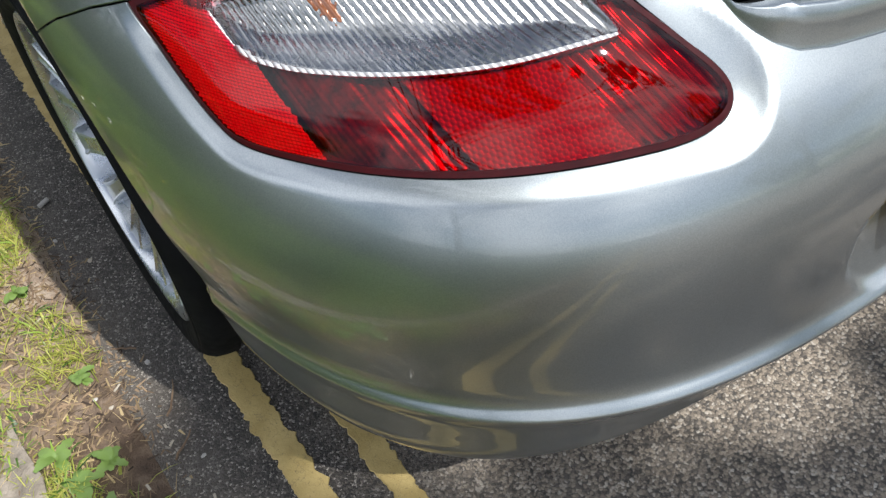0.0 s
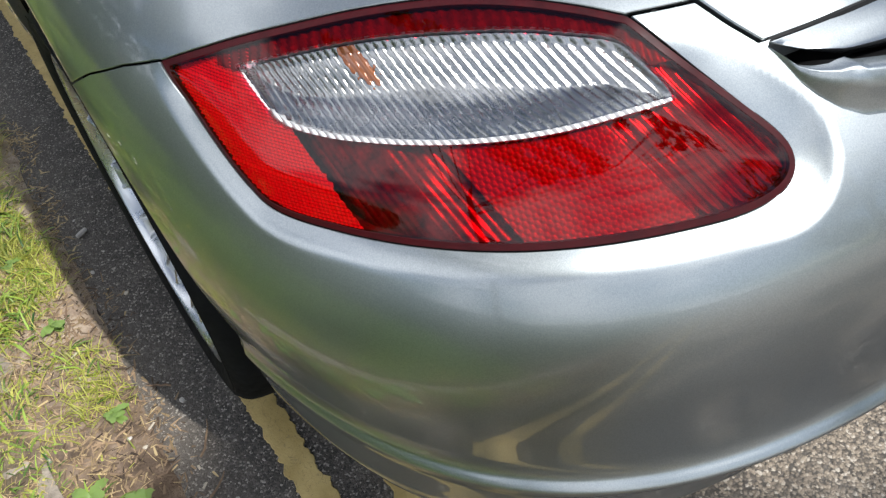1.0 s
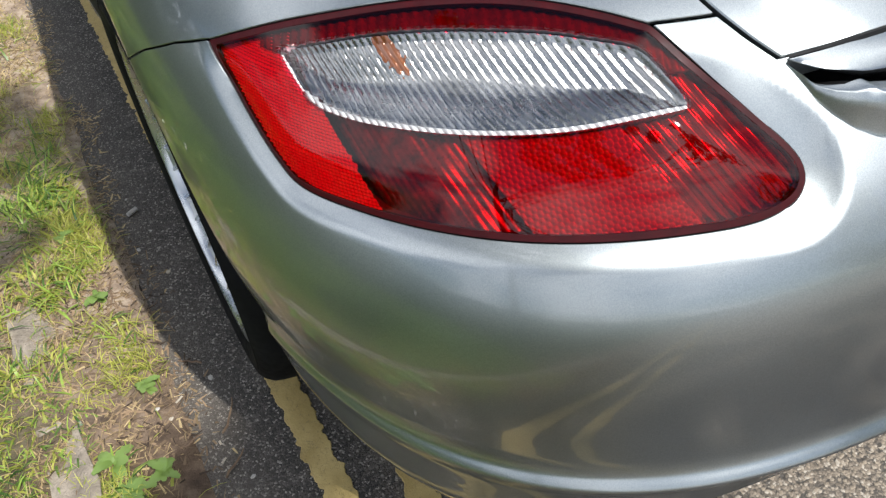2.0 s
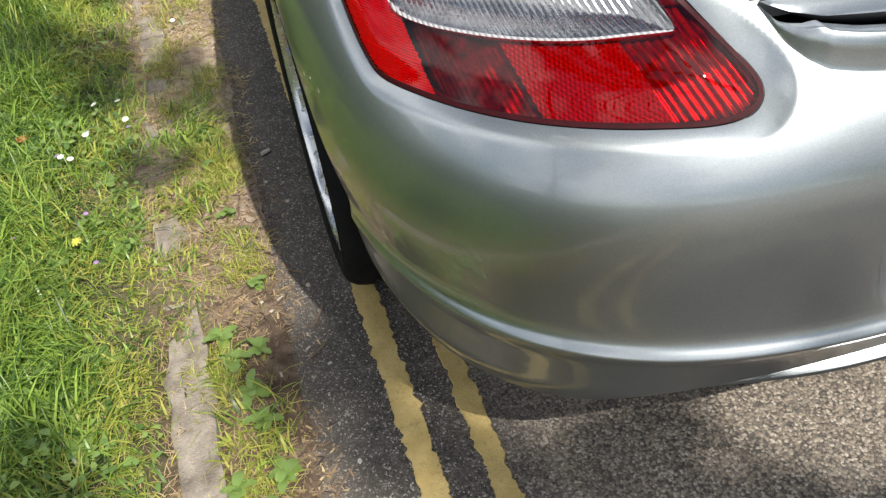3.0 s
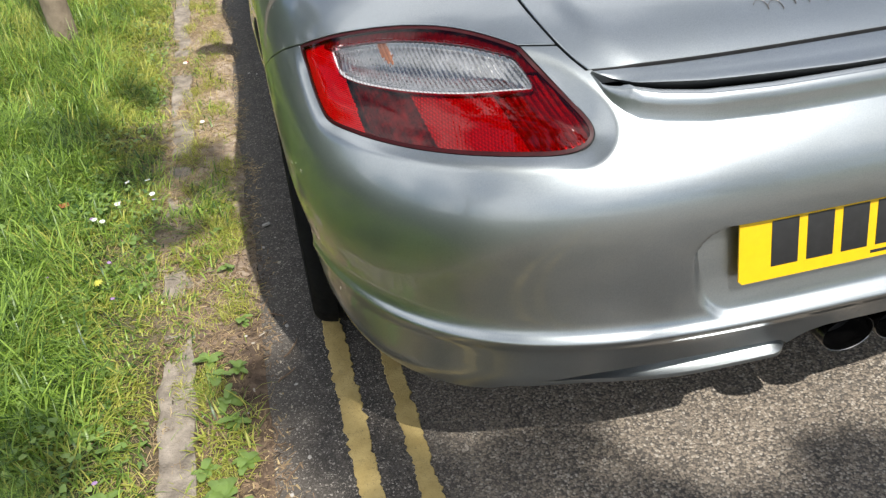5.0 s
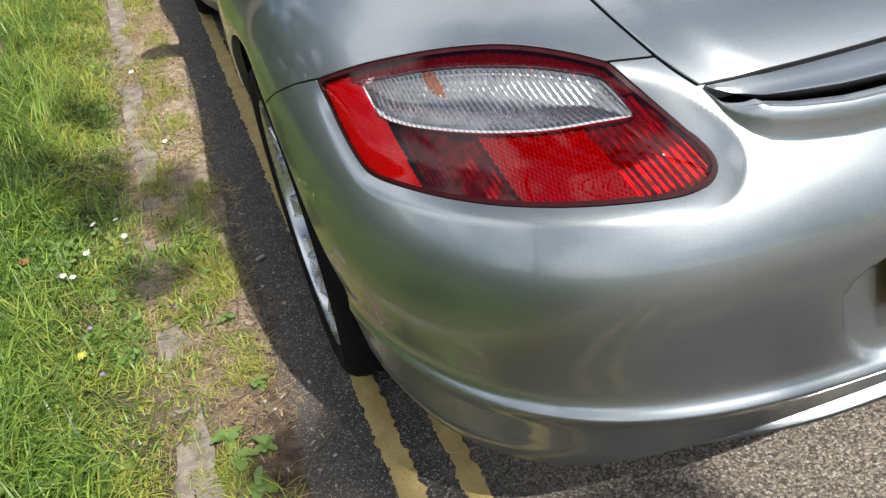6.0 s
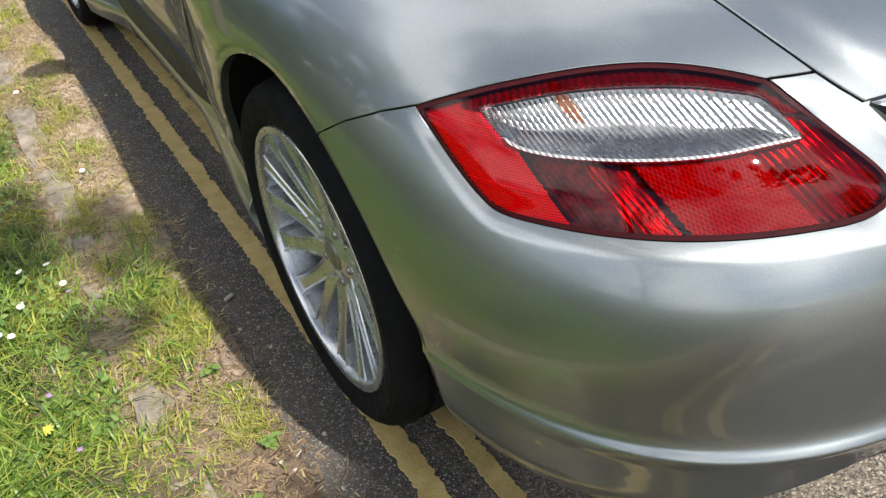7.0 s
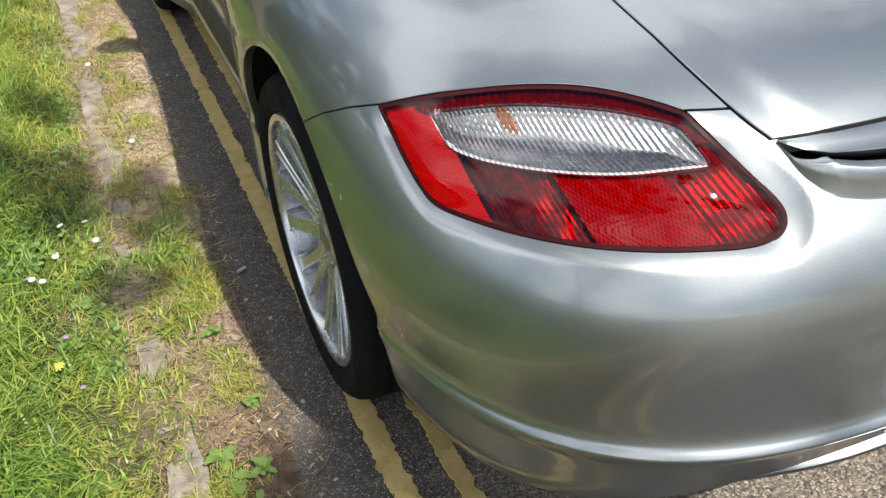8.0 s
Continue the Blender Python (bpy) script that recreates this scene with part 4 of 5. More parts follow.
def bare_kerb(y):
    """1 where the kerb shows, 0 where soil and grass cover it."""
    spans = ((-2.6, -.20, .07), (.00, .16, .05), (.44, .62, .06), (.86, 1.24, .09), (1.34, 1.75, .08), (1.86, 3.5, .1))
    return max(float(ease(a, a + s, y) * ease(b, b - s, y)) for a, b, s in spans)


xs = np.r_[-60, -30, -12, -6, -4.5, -3.5, np.arange(-3.0, -1.5, .05), np.arange(-1.5, -.96, .0125)]
ys = np.r_[-80, -40, -15, -6, -4, np.arange(-2.6, 3.6, .0167), 4, 5, 7, 10, 20, 40, 80]
rows = [(*at_car(x, y)[:2], verge_height(x, y)) for x in xs for y in ys]
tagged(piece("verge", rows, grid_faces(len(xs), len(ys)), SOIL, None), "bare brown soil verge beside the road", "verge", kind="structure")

# kerb of flush stones
kerb = empty_thing("kerb", pose(*at_car(-1.228, 0)), "old flush concrete kerb sunk in the verge", "kerb", kind="structure")
rng = random.Random(5)
for k in range(12):
    y0 = -3.2 + k * 0.61
    bm = bmesh.new()
    box_mesh(bm, (.078 + rng.uniform(-.004, .004), .602, .14), (rng.uniform(-.004, .004), y0 + .305, -.056 + rng.uniform(-.002, .002)), 0.006)
    bmesh.ops.subdivide_edges(bm, edges=[e for e in bm.edges if e.calc_length() > .05], cuts=9, use_grid_fill=True)
    for v in bm.verts:
        v.co += Vector((noise.noise(v.co * 11) * .013 + noise.noise(v.co * 31) * .010, 0, noise.noise(v.co * 15 + Vector((3, 1, k))) * .013 + noise.noise(v.co * 45) * .006 - .004))
    part("kerb_stone", bm, KERB, kerb)

# double yellow lines with ragged edges
for k, (left, right) in enumerate(((-.884, -.838), (-.769, -.731))):
    rows = []
    ys = np.arange(-9, 12, 0.005)
    for y in ys:
        for edge, s in ((left, 1), (right, 2)):
            rag = noise.noise(Vector((y * 13, k * 7 + s, 0))) * .007 + noise.noise(Vector((y * 41, k * 9 + s, 4))) * .008 + noise.noise(Vector((y * 110, k * 9 + s, 8))) * .0055
            rows.append((edge + rag, y))
    verts, faces = [], []
    for i in range(len(ys)):
        (a, y), (b, _) = rows[2 * i], rows[2 * i + 1]
        verts += [at_car(a - .001, y, .0004), at_car(a, y, .0028), at_car(b, y, .0028), at_car(b + .001, y, .0004)]
    tagged(piece("yellow_line", verts, grid_faces(len(ys), 4), YELLOW, None), "cracked worn yellow line painted on the road", "road marking", "double yellow lines", "structure")

# ---- grass and small plants ----
GRASS = leafy("grass_blade", (0.026, 0.080, 0.012), (0.36, 0.50, 0.085), 0.38, 0.38)
PALE_GRASS = leafy("yellowing_grass", (0.20, 0.24, 0.03), (0.54, 0.52, 0.12), .5, .4)
DRY = leafy("dry_grass", (0.16, 0.105, 0.05), (0.54, 0.41, 0.21), 0.7, 0.15)
BROAD = leafy("weed_leaf", (0.09, 0.17, 0.035), (0.27, 0.37, 0.095), 0.4, 0.30)
PETAL = plain("white_petal", (0.82, 0.82, 0.78), (0.70, 0.70, 0.66), 0.6, scale=200)
MAUVE = plain("mauve_petal", (0.38, 0.25, 0.42), (0.28, 0.16, 0.32), 0.6, scale=200)
GOLD = plain("yellow_petal", (0.75, 0.62, 0.05), (0.60, 0.45, 0.03), 0.6, scale=200)
BARK = plain("bark", (0.16, 0.125, 0.09), (0.07, 0.052, 0.038), 0.9, scale=14, fine=60, bump=0.9, depth=0.01)
TWIG = plain("dry_twig", (0.22, 0.15, 0.09), (0.11, 0.07, 0.045), 0.9, scale=60)
LITTER = leafy("plant_litter", (0.035, 0.022, 0.014), (0.32, 0.22, 0.13), 0.85, 0.1)
grow = np.random.default_rng(7)


def strew(name, x, y, z, length, width, lean, turn, curl, material, label, category):
    """Blades, each of two quads and a tip, as one mesh."""
    n = len(x)
    d = np.stack([np.cos(turn), np.sin(turn)], -1)
    side = np.stack([-np.sin(turn), np.cos(turn)], -1)
    V = np.zeros((n, 7, 3))
    for k, (f, wf) in enumerate(((0, 1.0), (0.38, 0.95), (0.74, 0.66), (1.0, 0.0))):
        ang = lean + curl * f
        out, up = length * f * np.sin(ang * 0.9), length * f * np.cos(ang)
        c = np.stack([x + d[:, 0] * out, y + d[:, 1] * out, z + up], -1)
        if k < 3:
            s = np.concatenate([side, np.zeros((n, 1))], 1) * (width * wf / 2)[:, None]
            V[:, 2 * k], V[:, 2 * k + 1] = c - s, c + s
        else:
            V[:, 6] = c
    loops = (np.arange(n)[:, None] * 7 + np.array([0, 1, 3, 2, 2, 3, 5, 4, 4, 5, 6])[None]).ravel()
    me = bpy.data.meshes.new(name)
    me.vertices.add(n * 7)
    me.vertices.foreach_set("co", V.ravel())
    me.loops.add(n * 11)
    me.loops.foreach_set("vertex_index", loops.astype(np.int32))
    me.polygons.add(n * 3)
    starts = (np.arange(n)[:, None] * 11 + np.array([0, 4, 8])[None]).ravel()
    me.polygons.foreach_set("loop_start", starts.astype(np.int32))
    me.update(calc_edges=True)
    me.validate()
    me.materials.append(material)
    me.polygons.foreach_set("use_smooth", [True] * len(me.polygons))
    return tagged(new(name, me), label, category, kind="stuff")


def ground_z(x, y):
    return np.array([max(verge_height(a, b), -.002) for a, b in zip(x, y)])


def patchy(x, y, s, o):
    return np.array([noise.noise(Vector((a * s, b * s, o))) for a, b in zip(x, y)])


def lawn(n, x0, x1, y0, y1, keep):
    x, y = grow.uniform(x0, x1, n), grow.uniform(y0, y1, n)
    k = grow.random(n) < keep(x, y)
    return x[k], y[k]


def cover(x, y):
    """How thick the grass stands: dense on the bank, tufts beside the road, thin on the kerb."""
    p = patchy(x, y, 5.0, 1.0)
    bank = ease(-1.255, -1.33, x + .06 * patchy(x, y, 4.0, 40))
    edge = ease(-1.21, -1.16, x) * ease(-1.045, -1.10, x + .02 * patchy(x, y, 9.0, 14)) * np.clip(0.02 + .10 * ease(.6, .1, y) + .30 * ease(.0, -.3, y) + 1.9 * p, 0.02, 1) * (1 - .55 * ease(.3, .9, y))
    kerb_band = (1 - bank) * ease(-1.14, -1.19, x) * np.array([(0.75 * (1 - bare_kerb(b)) + .05) * float(.12 + .88 * ease(.75, .35, b)) for b in y]) * np.clip(.6 + 1.5 * p, .1, 1)
    thin = np.clip(0.95 + 0.9 * patchy(x, y, 3.3, 4.0), 0.25, 1)
    return np.clip(bank * thin + edge + kerb_band, 0, 1)


x, y = lawn(240000, -2.6, -1.02, -1.5, 3.4, lambda x, y: cover(x, y) * np.where(x < -2.1, .6, 1))
n = len(x)
long = (0.040 + 0.058 * ease(-1.29, -1.62, x)) * (1 + .7 * patchy(x, y, 3.1, 61)) + 0.04 * ease(.6, 2.2, y) * ease(-1.4, -1.7, x)
pale = grow.random(n) < np.clip(.06 + .42 * ease(-1.58, -1.32, x) + .8 * patchy(x, y, 4.5, 77) + .30 * ease(.9, 1.9, y), .03, .85)
size = long * grow.uniform(.55, 1.45, n) * np.where(pale, .85, 1.0)
heading = patchy(x, y, 3.6, 9) * 9 + grow.normal(0, 1.3, n)
for name, pick, material, label in (("grass", ~pale, GRASS, "bright green unmown grass on the bank"), ("pale_grass", pale, PALE_GRASS, "yellow-green grass along the kerb")):
    m = int(pick.sum())
    strew(name, *at_car(x[pick], y[pick])[:2], ground_z(x[pick], y[pick]) - .003, size[pick] * 1.15, .0014 + .0044 * grow.random(m) ** 2, np.abs(grow.normal(.60, .45, m)),
          heading[pick], grow.uniform(.3, 1.5, m), material, label, "grass")
x, y = lawn(120000, -1.75, -1.00, -1.5, 3.2, lambda x, y: np.clip(.80 - 1.5 * np.abs(x + 1.19), .16, 1) * (.06 + .94 * ease(-1.06, -1.14, x + .04 * patchy(x, y, 6, 17))) * np.clip(.6 + 1.2 * patchy(x, y, 6, 12), .1, 1))
n = len(x)
strew("dry_grass", *at_car(x, y)[:2], ground_z(x, y) - .001, grow.uniform(.012, .042, n), grow.uniform(.0008, .0019, n), grow.uniform(.7, 1.6, n),
      grow.uniform(0, 6.28, n), grow.uniform(.0, .6, n), DRY, "straw-coloured dry grass", "dry grass")
x, y = lawn(46000, -1.28, -.93, -2.4, 3.3, lambda x, y: ease(-.975, -1.04, x + .05 * patchy(x, y, 5, 3)) * np.clip(.70 + 1.3 * patchy(x, y, 4, 21), .12, 1))
n = len(x)
straw = grow.random(n) < .22 + .68 * ease(.05, .7, y)
for name, pick, material, label, category in (("plant_litter", ~straw, LITTER, "brown needles and leaf crumbs along the gutter", "litter"), ("straw_litter", straw, DRY, "pale straw lying along the gutter", "straw")):
    m = int(pick.sum())
    strew(name, *at_car(x[pick], y[pick])[:2], np.maximum(ground_z(x[pick], y[pick]), 0) + .001, grow.uniform(.005, .026, m), grow.uniform(.0012, .0046, m), grow.uniform(1.35, 1.62, m),
          grow.uniform(0, 6.28, m), grow.uniform(-.1, .15, m), material, label, category)
# yellowing tufts beside the road
x, y = lawn(60000, -1.22, -1.02, -1.5, 3.2, lambda x, y: ease(-1.02, -1.08, x) * np.clip(-.06 + .14 * ease(.6, .2, y) + 2.0 * patchy(x, y, 7, 51), 0, 1))
n = len(x)
strew("edge_grass", *at_car(x, y)[:2], ground_z(x, y) - .002, grow.uniform(.015, .048, n), grow.uniform(.0010, .0024, n), np.abs(grow.normal(.7, .4, n)), grow.uniform(0, 6.28, n),
      grow.uniform(.3, 1.0, n), PALE_GRASS, "yellow-green tufts along the road's edge", "grass")
# small round clover leaves in the bank
x, y = lawn(9000, -2.6, -1.28, -1.7, 3.0, lambda x, y: np.clip(.2 + 2.2 * patchy(x, y, 3.0, 31), 0, 1))
n = len(x)
strew("clover_leaves", *at_car(x, y)[:2], ground_z(x, y) + grow.uniform(.012, .045, n), grow.uniform(.010, .022, n), grow.uniform(.009, .016, n), grow.uniform(1.0, 1.5, n),
      grow.uniform(0, 6.28, n), grow.uniform(.0, .3, n), BROAD, "low clover and creeping weeds", "weeds")


def leaf_mesh(length, width, fold=0.16, arch=0.45, notch=0.0, seg=7):
    """A broad leaf along y, folded at its midrib and arched."""
    v = []
    for i in range(seg + 1):
        f = i / seg
        wd = width / 2 * (math.sin(math.pi * min(1, f * .82 + .10)) ** .55) * (1 + notch * math.sin(f * 19))
        yy, zz = length * f, length * (.45 * f - arch * f * f)
        v += [(-wd, yy, zz + fold * wd), (0, yy, zz), (wd, yy, zz + fold * wd)]
    return mesh_of("leaf", v, grid_faces(seg + 1, 3), BROAD)


leaf_kinds = [leaf_mesh(.050, .034, arch=.5, notch=.08), leaf_mesh(.040, .030), leaf_mesh(.060, .026, notch=.18), leaf_mesh(.032, .026)]
spots = ((-1.138, -.697, 1.15), (-1.17, -.62, .8), (-1.089, -.617, .8), (-1.106, -.494, .7), (-1.159, -.266, .75), (-1.139, -.334, .8), (-1.70, .95, 1.2), (-1.84, 1.08, 1.1),
         (-1.40, .19, .8), (-1.47, .05, .8), (-1.36, .33, .7), (-1.62, .02, .9), (-1.55, -.25, .8), (-1.42, -.45, .7), (-1.75, .45, 1.0), (-1.10, .10, .6), (-1.125, .31, .5),
         (-1.5, .85, .7), (-1.33, -.9, .9), (-1.9, .1, 1.0), (-2.05, .7, 1.1), (-1.07, -.15, .55), (-1.165, -.73, 1.0), (-1.11, -.74, .9), (-1.12, -.42, .8), (-1.09, -.33, .6))
spots += tuple((rng.uniform(-2.1, -1.32), rng.uniform(-1.2, 1.6), rng.uniform(.45, .95)) for _ in range(44))
for k, (x, y, size) in enumerate(spots):
    weed = empty_thing("weed", pose(*at_car(x, y, verge_height(x, y)), 0, 0, rng.uniform(0, 360)), "low broad-leaved green weed in the verge", "weed", "verge weeds")
    for j in range(rng.randint(7, 11)):
        leaf = new("leaf", leaf_kinds[(k + j) % 4])
        leaf.parent = weed
        leaf.matrix_basis = pose(0, 0, .004 + .002 * j, rng.uniform(-14, 16), rng.uniform(-14, 14), j * 47 + rng.uniform(-18, 18)) @ Matrix.Diagonal((*(size * rng.uniform(.6, .95),) * 3, 1))


def flower(name, colour, petals, size, label, heart):
    stem_v, stem_f = loft_tube([(0, 0, 0), (.003, .002, .02), (.002, .004, .042)], [.0011, .001, .0009], 5)
    ob = empty_thing(name, Matrix(), label, "flower", "verge flowers")
    piece("stem", stem_v, stem_f, BROAD, ob)
    v, f = [], []
    for k in range(petals):
        a = 2 * math.pi * k / petals
        c, s = math.cos(a), math.sin(a)
        o = len(v)
        for r, wd, z in ((.15, .10, 0), (.65, .20, .10), (1.0, .13, .02)):
            v += [((c * r - s * wd) * size, (s * r + c * wd) * size + .004, .043 + z * size), ((c * r + s * wd) * size, (s * r - c * wd) * size + .004, .043 + z * size)]
        f += [(o, o + 1, o + 3, o + 2), (o + 2, o + 3, o + 5, o + 4)]
    piece("petals", v, f, colour, ob)
    bm = bmesh.new()
    bmesh.ops.create_uvsphere(bm, u_segments=10, v_segments=6, radius=size * .3, matrix=Matrix.Translation((0, .004, .043)) @ Matrix.Diagonal((1, 1, .6, 1)))
    part("heart", bm, heart, ob)
    return ob


daisy = flower("daisy", PETAL, 13, .0085, "white daisy standing in the grass", GOLD)
places = ((-1.372, .655), (-1.312, .644), (-1.293, .551), (-1.402, .511), (-1.435, .415), (-1.144, 1.066), (-1.452, .43), (-1.385, .525))
for k, (x, y) in enumerate(places):
    m = pose(*at_car(x, y, verge_height(x, y)), rng.uniform(-14, 14), rng.uniform(-14, 14), rng.uniform(0, 360))
    if k == 0:
        daisy.matrix_world = m
    else:
        copy_thing(daisy, m)
clover = flower("clover_flower", MAUVE, 11, .0060, "small mauve clover flower in the grass", MAUVE)
for k, (x, y) in enumerate(((-1.553, .13), (-1.371, -.63), (-1.385, .0), (-1.405, .186), (-1.30, .50), (-1.46, .44))):
    m = pose(*at_car(x, y, verge_height(x, y)), rng.uniform(-14, 14), rng.uniform(-14, 14), rng.uniform(0, 360))
    if k == 0:
        clover.matrix_world = m
    else:
        copy_thing(clover, m)
gold = flower("yellow_flower", plain("dull_yellow_petal", (0.50, 0.48, 0.08), (0.36, 0.36, 0.05), 0.6, scale=200), 9, .013, "pale yellow flower in the grass", GOLD)
gold.matrix_world = pose(*at_car(-1.414, .092, verge_height(-1.414, .092)), 10, -8, 0)

# stub, stones, twigs and bits of pale bark
STONE = plain("pale_stone", (0.52, 0.48, 0.43), (0.36, 0.33, 0.29), 0.85, scale=120, bump=0.4)
WHITE_CHIP = plain("pale_chip", (0.50, 0.44, 0.35), (0.34, 0.29, 0.22), 0.8, scale=120, bump=0.3)
v, f = loft_tube([(-.0125, 0, 0), (-.0115, 0, 0), (0, .0004, .0003), (.0110, 0, 0), (.012, 0, 0)], [.0042, .0050, .0052, .0050, .0044], 10)
stub = piece("pale_stub", v, f, STONE, None)
stub.matrix_world = pose(*at_car(-.980, .331, .0052), 0, 0, 25)
tagged(stub, "small pale stub lying on the asphalt", "stub")
for k in range(26):
    x, y = rng.uniform(-1.08, -.92), rng.uniform(-1.4, 2.6)
    bm = bmesh.new()
    bmesh.ops.create_icosphere(bm, subdivisions=1, radius=1)
    r = rng.uniform(.002, .0055)
    for q in bm.verts:
        q.co = Vector((q.co.x * r * rng.uniform(.9, 1.5), q.co.y * r * rng.uniform(.7, 1.1), q.co.z * r * .6))
    ob = part("stone_chip", bm, STONE if k % 3 else WHITE_CHIP, None)
    ob.matrix_world = pose(*at_car(x, y, max(verge_height(x, y), 0) + r * .35), 0, 0, rng.uniform(0, 180))
    tagged(ob, "loose pale stone chip beside the verge", "stone", "loose chips")
twigs = ((-.967, -.265, 62, .07), (-.985, -.36, 40, .055), (-1.038, -.288, 15, .05), (-1.07, .12, 80, .09), (-1.20, .26, 25, .06), (-1.03, -.52, 100, .08), (-1.0, -.66, 50, .06), (-1.06, .72, 160, .05), (-1.05, 1.0, 30, .07), (-.99, -.12, 140, .045))
for x, y, a, n in twigs:
    line = [(n * (k / 5 - .5), rng.uniform(-.004, .004), rng.uniform(0, .003)) for k in range(6)]
    tw = piece("twig", *loft_tube(line, [.0020, .0022, .0019, .0017, .0014, .0009], 6), TWIG, None)
    tw.matrix_world = pose(*at_car(x, y, max(verge_height(x, y), 0) + .003), 0, 0, a)
    tagged(tw, "thin dry brown twig on the verge edge", "twig", "fallen twigs")
for k, (x, y) in enumerate(((-.995, -.31), (-1.0, -.345), (-1.03, -.19), (-1.005, -.42), (-1.06, -.40), (-1.09, .02), (-.985, -.47))):
    bm = bmesh.new()
    box_mesh(bm, (.008 + .004 * (k % 3), .004, .0014), (0, 0, 0), .0006)
    ob = part("bark_flake", bm, WHITE_CHIP, None)
    ob.matrix_world = pose(*at_car(x, y, max(verge_height(x, y), 0) + .004), rng.uniform(-12, 12), rng.uniform(-12, 12), rng.uniform(0, 180))
    tagged(ob, "pale wood flake on the soil", "wood flake", "wood flakes")
bm = bmesh.new()
box_mesh(bm, (.03, .02, .0012), (0, 0, 0), .0005)
ob = part("fallen_leaf", bm, plain("rust_leaf", (0.40, 0.14, 0.05), (0.28, 0.09, 0.03), 0.7), None)
ob.matrix_world = pose(*at_car(-1.552, .553, verge_height(-1.552, .553) + .035), 12, 8, 30)
tagged(ob, "rust-brown fallen leaf on the grass", "leaf")

# scrap of paper on the kerb
SCRAP_X, SCRAP_Y = -1.211, 1.792
scrap = empty_thing("paper_scrap", pose(*at_car(SCRAP_X, SCRAP_Y, verge_height(SCRAP_X, SCRAP_Y) + .008), 6, -10, 35), "crumpled white scrap of paper with a red edge", "litter")
v = [(a * .009, b * .007, .003 * math.sin(2.1 * a + b * 1.7)) for a in (-1, -.4, .2, .8) for b in (-1, 0, 1)]
piece("sheet", v + [(x, y, z - .0008) for x, y, z in v], grid_faces(4, 3) + [tuple(k + 12 for k in f)[::-1] for f in grid_faces(4, 3)], PETAL, scrap, smooth=False)
v = [(a * .003 + .010, b * .007, .003 * math.sin(2.1 * (a * .3 + 1) + b * 1.7)) for a in (-1, 0, 1) for b in (-1, 0, 1)]
piece("red_edge", v + [(x, y, z - .0008) for x, y, z in v], grid_faces(3, 3) + [tuple(k + 9 for k in f)[::-1] for f in grid_faces(3, 3)], plain("red_print", (0.55, 0.03, 0.03), (0.42, 0.02, 0.02), 0.6), scrap, "red printed edge", smooth=False)

# wooden fence post on the bank
WOOD = plain("weathered_wood", (0.30, 0.24, 0.17), (0.15, 0.115, 0.08), 0.85, scale=10, fine=120, bump=0.7, depth=0.004)
bm = bmesh.new()
bmesh.ops.create_cone(bm, cap_ends=True, segments=20, radius1=.056, radius2=.050, depth=1.15)
bmesh.ops.subdivide_edges(bm, edges=[e for e in bm.edges if abs(e.verts[0].co.z - e.verts[1].co.z) > .3], cuts=12)
for q in bm.verts:
    k = 1 + .07 * noise.noise(Vector((q.co.x * 40, q.co.y * 40, q.co.z * 3)))
    q.co.x, q.co.y = q.co.x * k, q.co.y * k
post = part("fence_post", bm, WOOD, None)
post.matrix_world = pose(*at_car(-1.735, 2.16, .50), -2, -3, 0)
tagged(post, "weathered round wooden post in the grass", "post")

# ---- trees round the road ----
LEAF = leafy("tree_leaf", (0.030, 0.065, 0.012), (0.085, 0.145, 0.026), 0.45, 0.3)


def leaf_cloud(centres, radii, count, size, r):
    """Leaves as folded diamonds, scattered in clumps."""
    n = len(centres)
    weight = np.array(radii) ** 2
    which = r.choice(n, count, p=weight / weight.sum())
    d = r.normal(0, 1, (count, 3))
    d /= np.linalg.norm(d, axis=1, keepdims=True)
    c = np.array(centres)[which] + d * (np.array(radii)[which] * r.random(count) ** .45)[:, None] * (1, 1, .75)
    a = r.normal(0, 1, (count, 3))
    a /= np.linalg.norm(a, axis=1, keepdims=True)
    b = np.cross(a, r.normal(0, 1, (count, 3)))
    b /= np.linalg.norm(b, axis=1, keepdims=True)
    s = (size * r.uniform(.6, 1.3, count))[:, None]
    lift = np.cross(a, b) * s * .15
    V = np.stack([c - a * s, c + b * s * .48 + lift, c + a * s, c - b * s * .48 + lift], 1).reshape(-1, 3)
    k = np.arange(count) * 4
    return V.tolist(), np.stack([k, k + 1, k + 2, k + 3], -1).tolist()


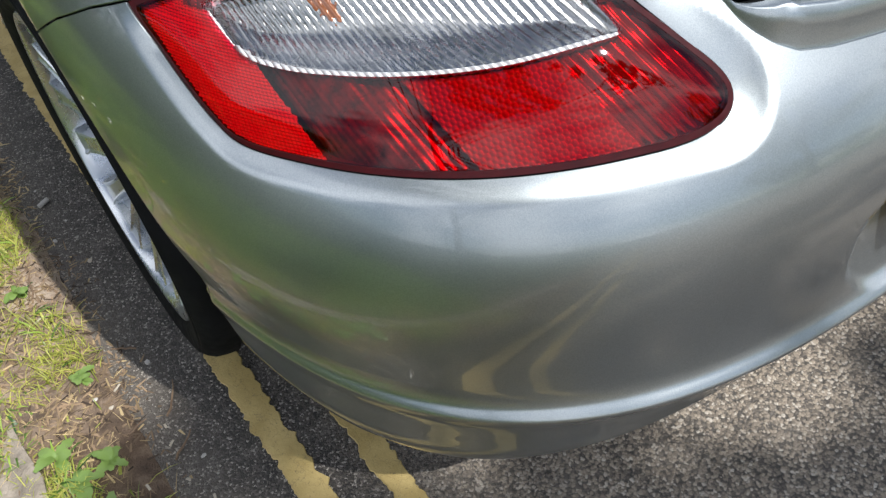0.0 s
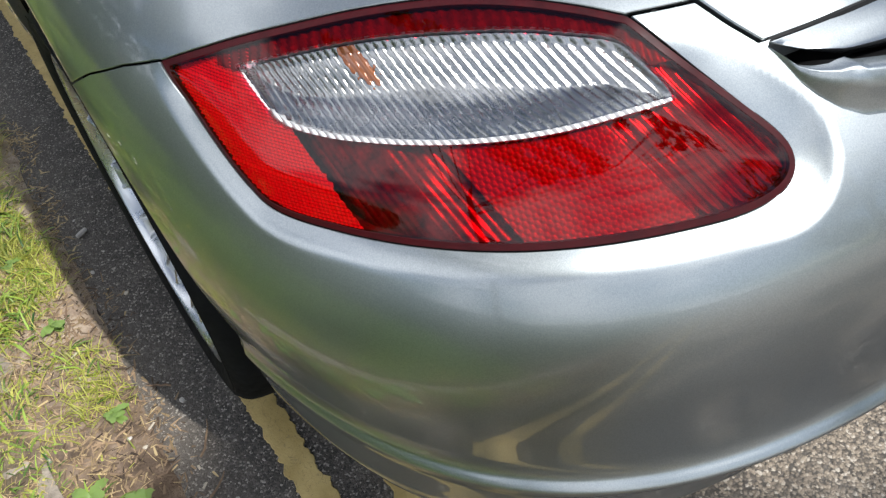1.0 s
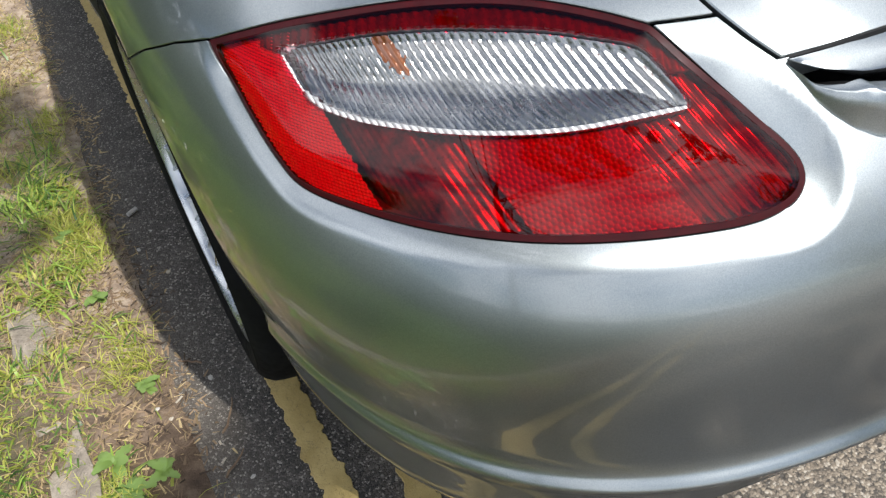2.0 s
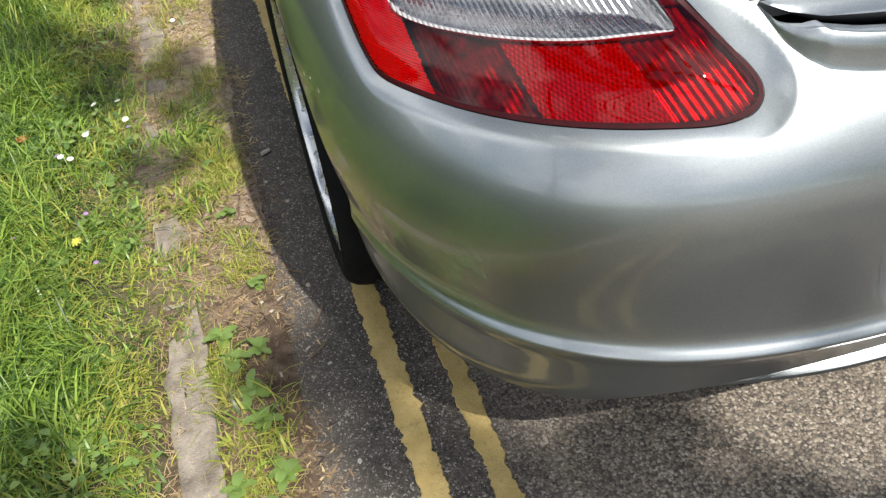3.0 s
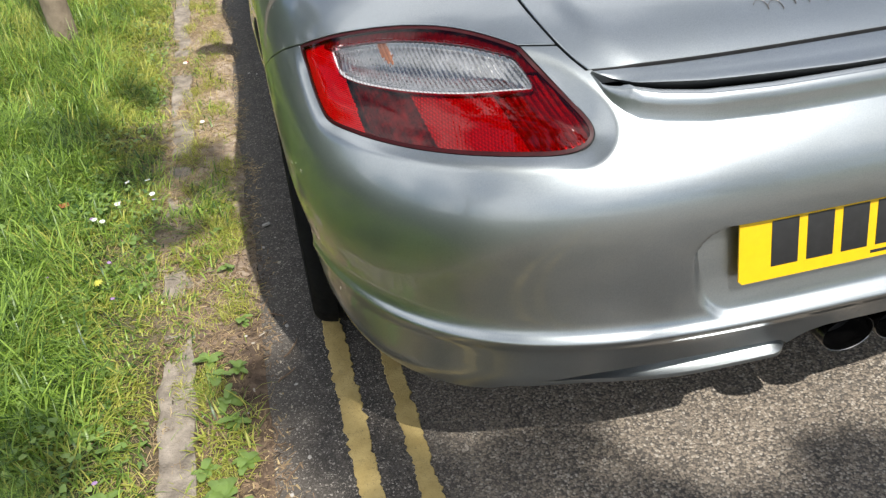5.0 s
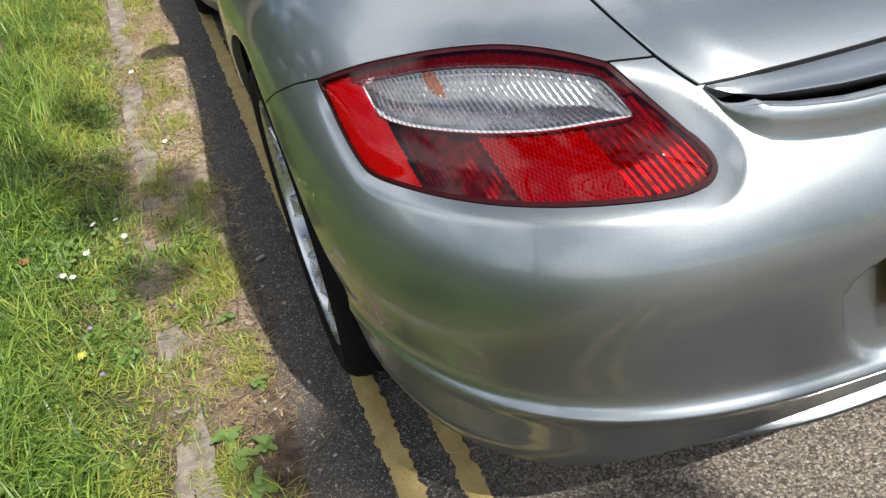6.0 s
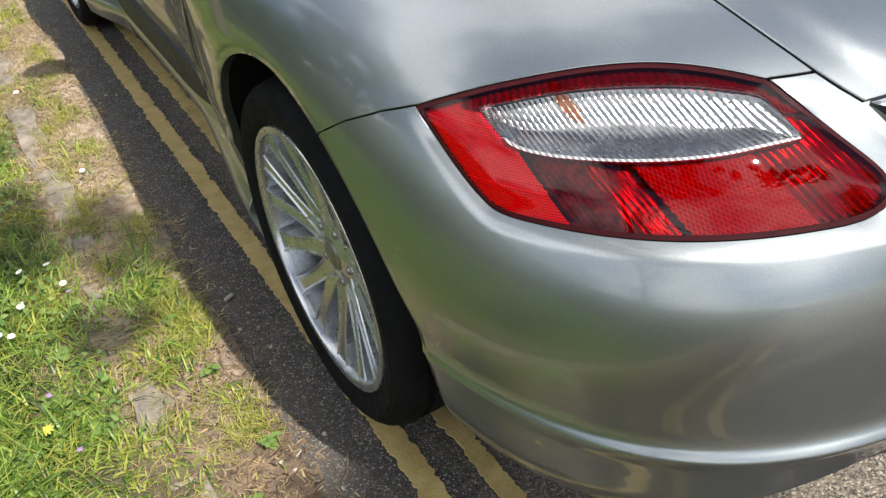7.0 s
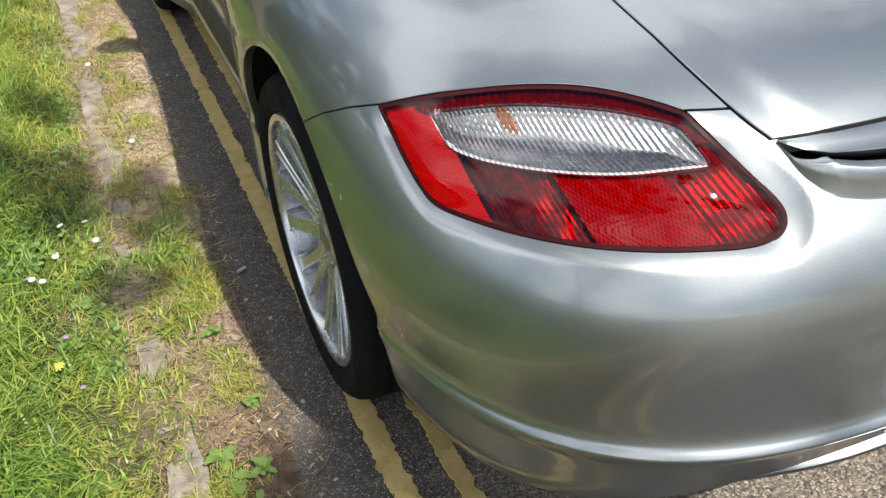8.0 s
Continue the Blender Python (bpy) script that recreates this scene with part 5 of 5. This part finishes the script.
def tree(at, height, spread, seed, count, clumps=None, low=0.30, size=0.06, label="leafy deciduous tree beside the road", lean=(0, 0), thick=0.06):
    r = np.random.default_rng(seed)
    ob = empty_thing("tree", pose(*at), label, "tree", "roadside trees")
    trunk = [np.array((lean[0] * f * f, lean[1] * f * f, height * .8 * f)) + r.normal(0, .05, 3) * (f > 0) for f in np.linspace(0, 1, 8)]
    piece("trunk", *loft_tube(trunk, [height * .028 * (1 - .8 * f) + .02 for f in np.linspace(0, 1, 8)], 12), BARK, ob)
    if clumps is None:
        clumps = []
        for k in range(34):
            f, g = r.uniform(low, 1.0), r.uniform(0, 6.283)
            wide = spread * math.sin(math.pi * (0.18 + .80 * (f - low) / (1.02 - low))) * r.uniform(.35, 1.05)
            clumps.append((lean[0] * f + wide * math.cos(g), lean[1] * f + wide * math.sin(g), height * f, r.uniform(.16, .34) * spread))
    for k in range(0, len(clumps), max(3, len(clumps) // 16)):
        cx, cy, cz, _ = clumps[k]
        start = trunk[min(6, max(2, int(cz / height * 6)))] * .9
        end = np.array((cx, cy, cz))
        mid = (start + end) / 2 + (0, 0, .25)
        line = [start * (1 - f) ** 2 + 2 * mid * f * (1 - f) + end * f * f for f in np.linspace(0, 1, 7)]
        piece("limb", *loft_tube(line, [thick * (1 - .85 * f) + .005 for f in np.linspace(0, 1, 7)], 7), BARK, ob)
    piece("crown", *leaf_cloud([c[:3] for c in clumps], [c[3] for c in clumps], count, size, r), LEAF, ob, smooth=False)
    return ob


# the bank's trees and those over the road
for k, (x, y, h, s, n) in enumerate(((-8.5, 6.5, 7.5, 3.0, 9000), (-9.0, 12.5, 9.0, 3.4, 9000),
                                     (7.5, -15.0, 9.5, 3.8, 9000), (10.5, -6.0, 8.0, 3.4, 8000), (11.0, 4.0, 8.5, 3.5, 8000), (10.0, 14.0, 9.0, 3.8, 8000), (-6, 22, 10, 4, 8000), (3.5, 30, 11, 5, 8000))):
    tree(at_car(x, y, -.03), h, s, 40 + k, n, low=.12, size=.11)

# the near tree, whose thin outer sprays dapple the road and the bank
shade = [(-1.38, 1.02, .15), (-1.60, 1.15, .14), (-1.36, .82, .13), (-1.40, 1.50, .11), (-1.12, .69, .14), (-1.16, .86, .11), (-1.06, .54, .08), (-1.06, .40, .065), (-2.2, .35, .25), (-2.0, -.15, .2), (-1.25, .38, .11), (-1.55, -.50, .17), (-1.72, -.72, .2),
         (-.30, -1.04, .09), (-.18, -1.02, .08), (.02, -.93, .07), (.10, -.99, .10), (.30, -.90, .05), (-.45, -.84, .07), (-.37, -.92, .07), (-.28, -.99, .08), (-.47, -.95, .08), (-.38, -1.03, .09), (-.53, -.80, .08), (-.03, -.91, .06), (.06, -.96, .08), (.0, -1.03, .09)]
# the denser shade behind the car's wheel and over the road behind
shade += [(x + .05 * ((j * 3) % 4 - 1.5), y, .13) for j, y in enumerate(np.arange(-.40, -2.3, -.17)) for i, x in enumerate(np.arange(-.97, -.50, .155)) if ((i + j) % 2 or y > -.5) and (y < -.66 or x < -.70)]
shade += [(x, -1.03 - .05 * (k % 3), .095 + .02 * (k % 2)) for k, x in enumerate(np.arange(-.34, 1.3, .16))]
shade += [(x + .09 * ((j * 5) % 4 - 1.5), y, .10 + .05 * ((i + j * 2) % 3)) for j, y in enumerate(np.arange(-1.12, -2.6, -.21)) for i, x in enumerate(np.arange(-.36, 1.3, .235)) if (i * 3 + j * 5) % 7 not in (0, 4)]
shade += [(x + .03 * (k % 3), y, .085) for k, (x, y) in enumerate((a, b) for a in np.arange(-.76, -.50, .13) for b in np.arange(-.76, -1.25, -.15))]
# the crown's bulk: unseen leaf clumps added to shade the back of the bank
shade += [(x + .1 * ((j * 3) % 4 - 1.5), y + .08 * ((i * 5) % 3 - 1), .24 + .05 * ((i + j) % 3)) for j, y in enumerate(np.arange(-2.2, 4.6, .46)) for i, x in enumerate(np.arange(-4.5, -2.35, .43))]
home = Vector(at_car(-9.0, -9.0, -.02))
near = []
for k, (x, y, r) in enumerate(shade):
    h = 5.6 + 1.6 * ((k * 7) % 5) / 4
    p = Vector(at_car(x, y, 0)) + SUN * (h / SUN.z) - home
    near.append((p.x, p.y, p.z, r))
tree(tuple(home), 9.5, 3.0, 77, 25000, clumps=near, size=.052, thick=0.018, label="tall tree with thin overhanging sprays of leaves", lean=(1.2, 1.0))

# dark hedge along the back of the bank
r = np.random.default_rng(3)
mid = [(r.normal(0, .3) - 9.0 * float(ease(4.5, .5, y)), y, r.uniform(.25, 1.9 - .9 * float(ease(4.5, .5, y)))) for y in np.arange(-16, 14, .16)]
hedge = piece("hedge", *leaf_cloud(mid, [.55] * len(mid), 26000, .075, r), LEAF, None, smooth=False)
hedge.matrix_world = pose(*at_car(-4.6, 0, 0))
tagged(hedge, "dense dark green hedge behind the grass bank", "hedge", kind="stuff")
# coarser grass on the rest of the bank
x, y = grow.uniform(-9, -2.4, 22000), grow.uniform(-9, 13, 22000)
n = len(x)
strew("meadow", *at_car(x, y)[:2], np.full(n, .02), grow.uniform(.08, .22, n), grow.uniform(.012, .03, n), np.abs(grow.normal(.5, .3, n)), grow.uniform(0, 6.28, n),
      grow.uniform(.3, 1.0, n), leafy("meadow_grass", (0.035, 0.065, 0.010), (0.10, 0.145, 0.025), .5, .3), "long rough grass on the bank", "grass")
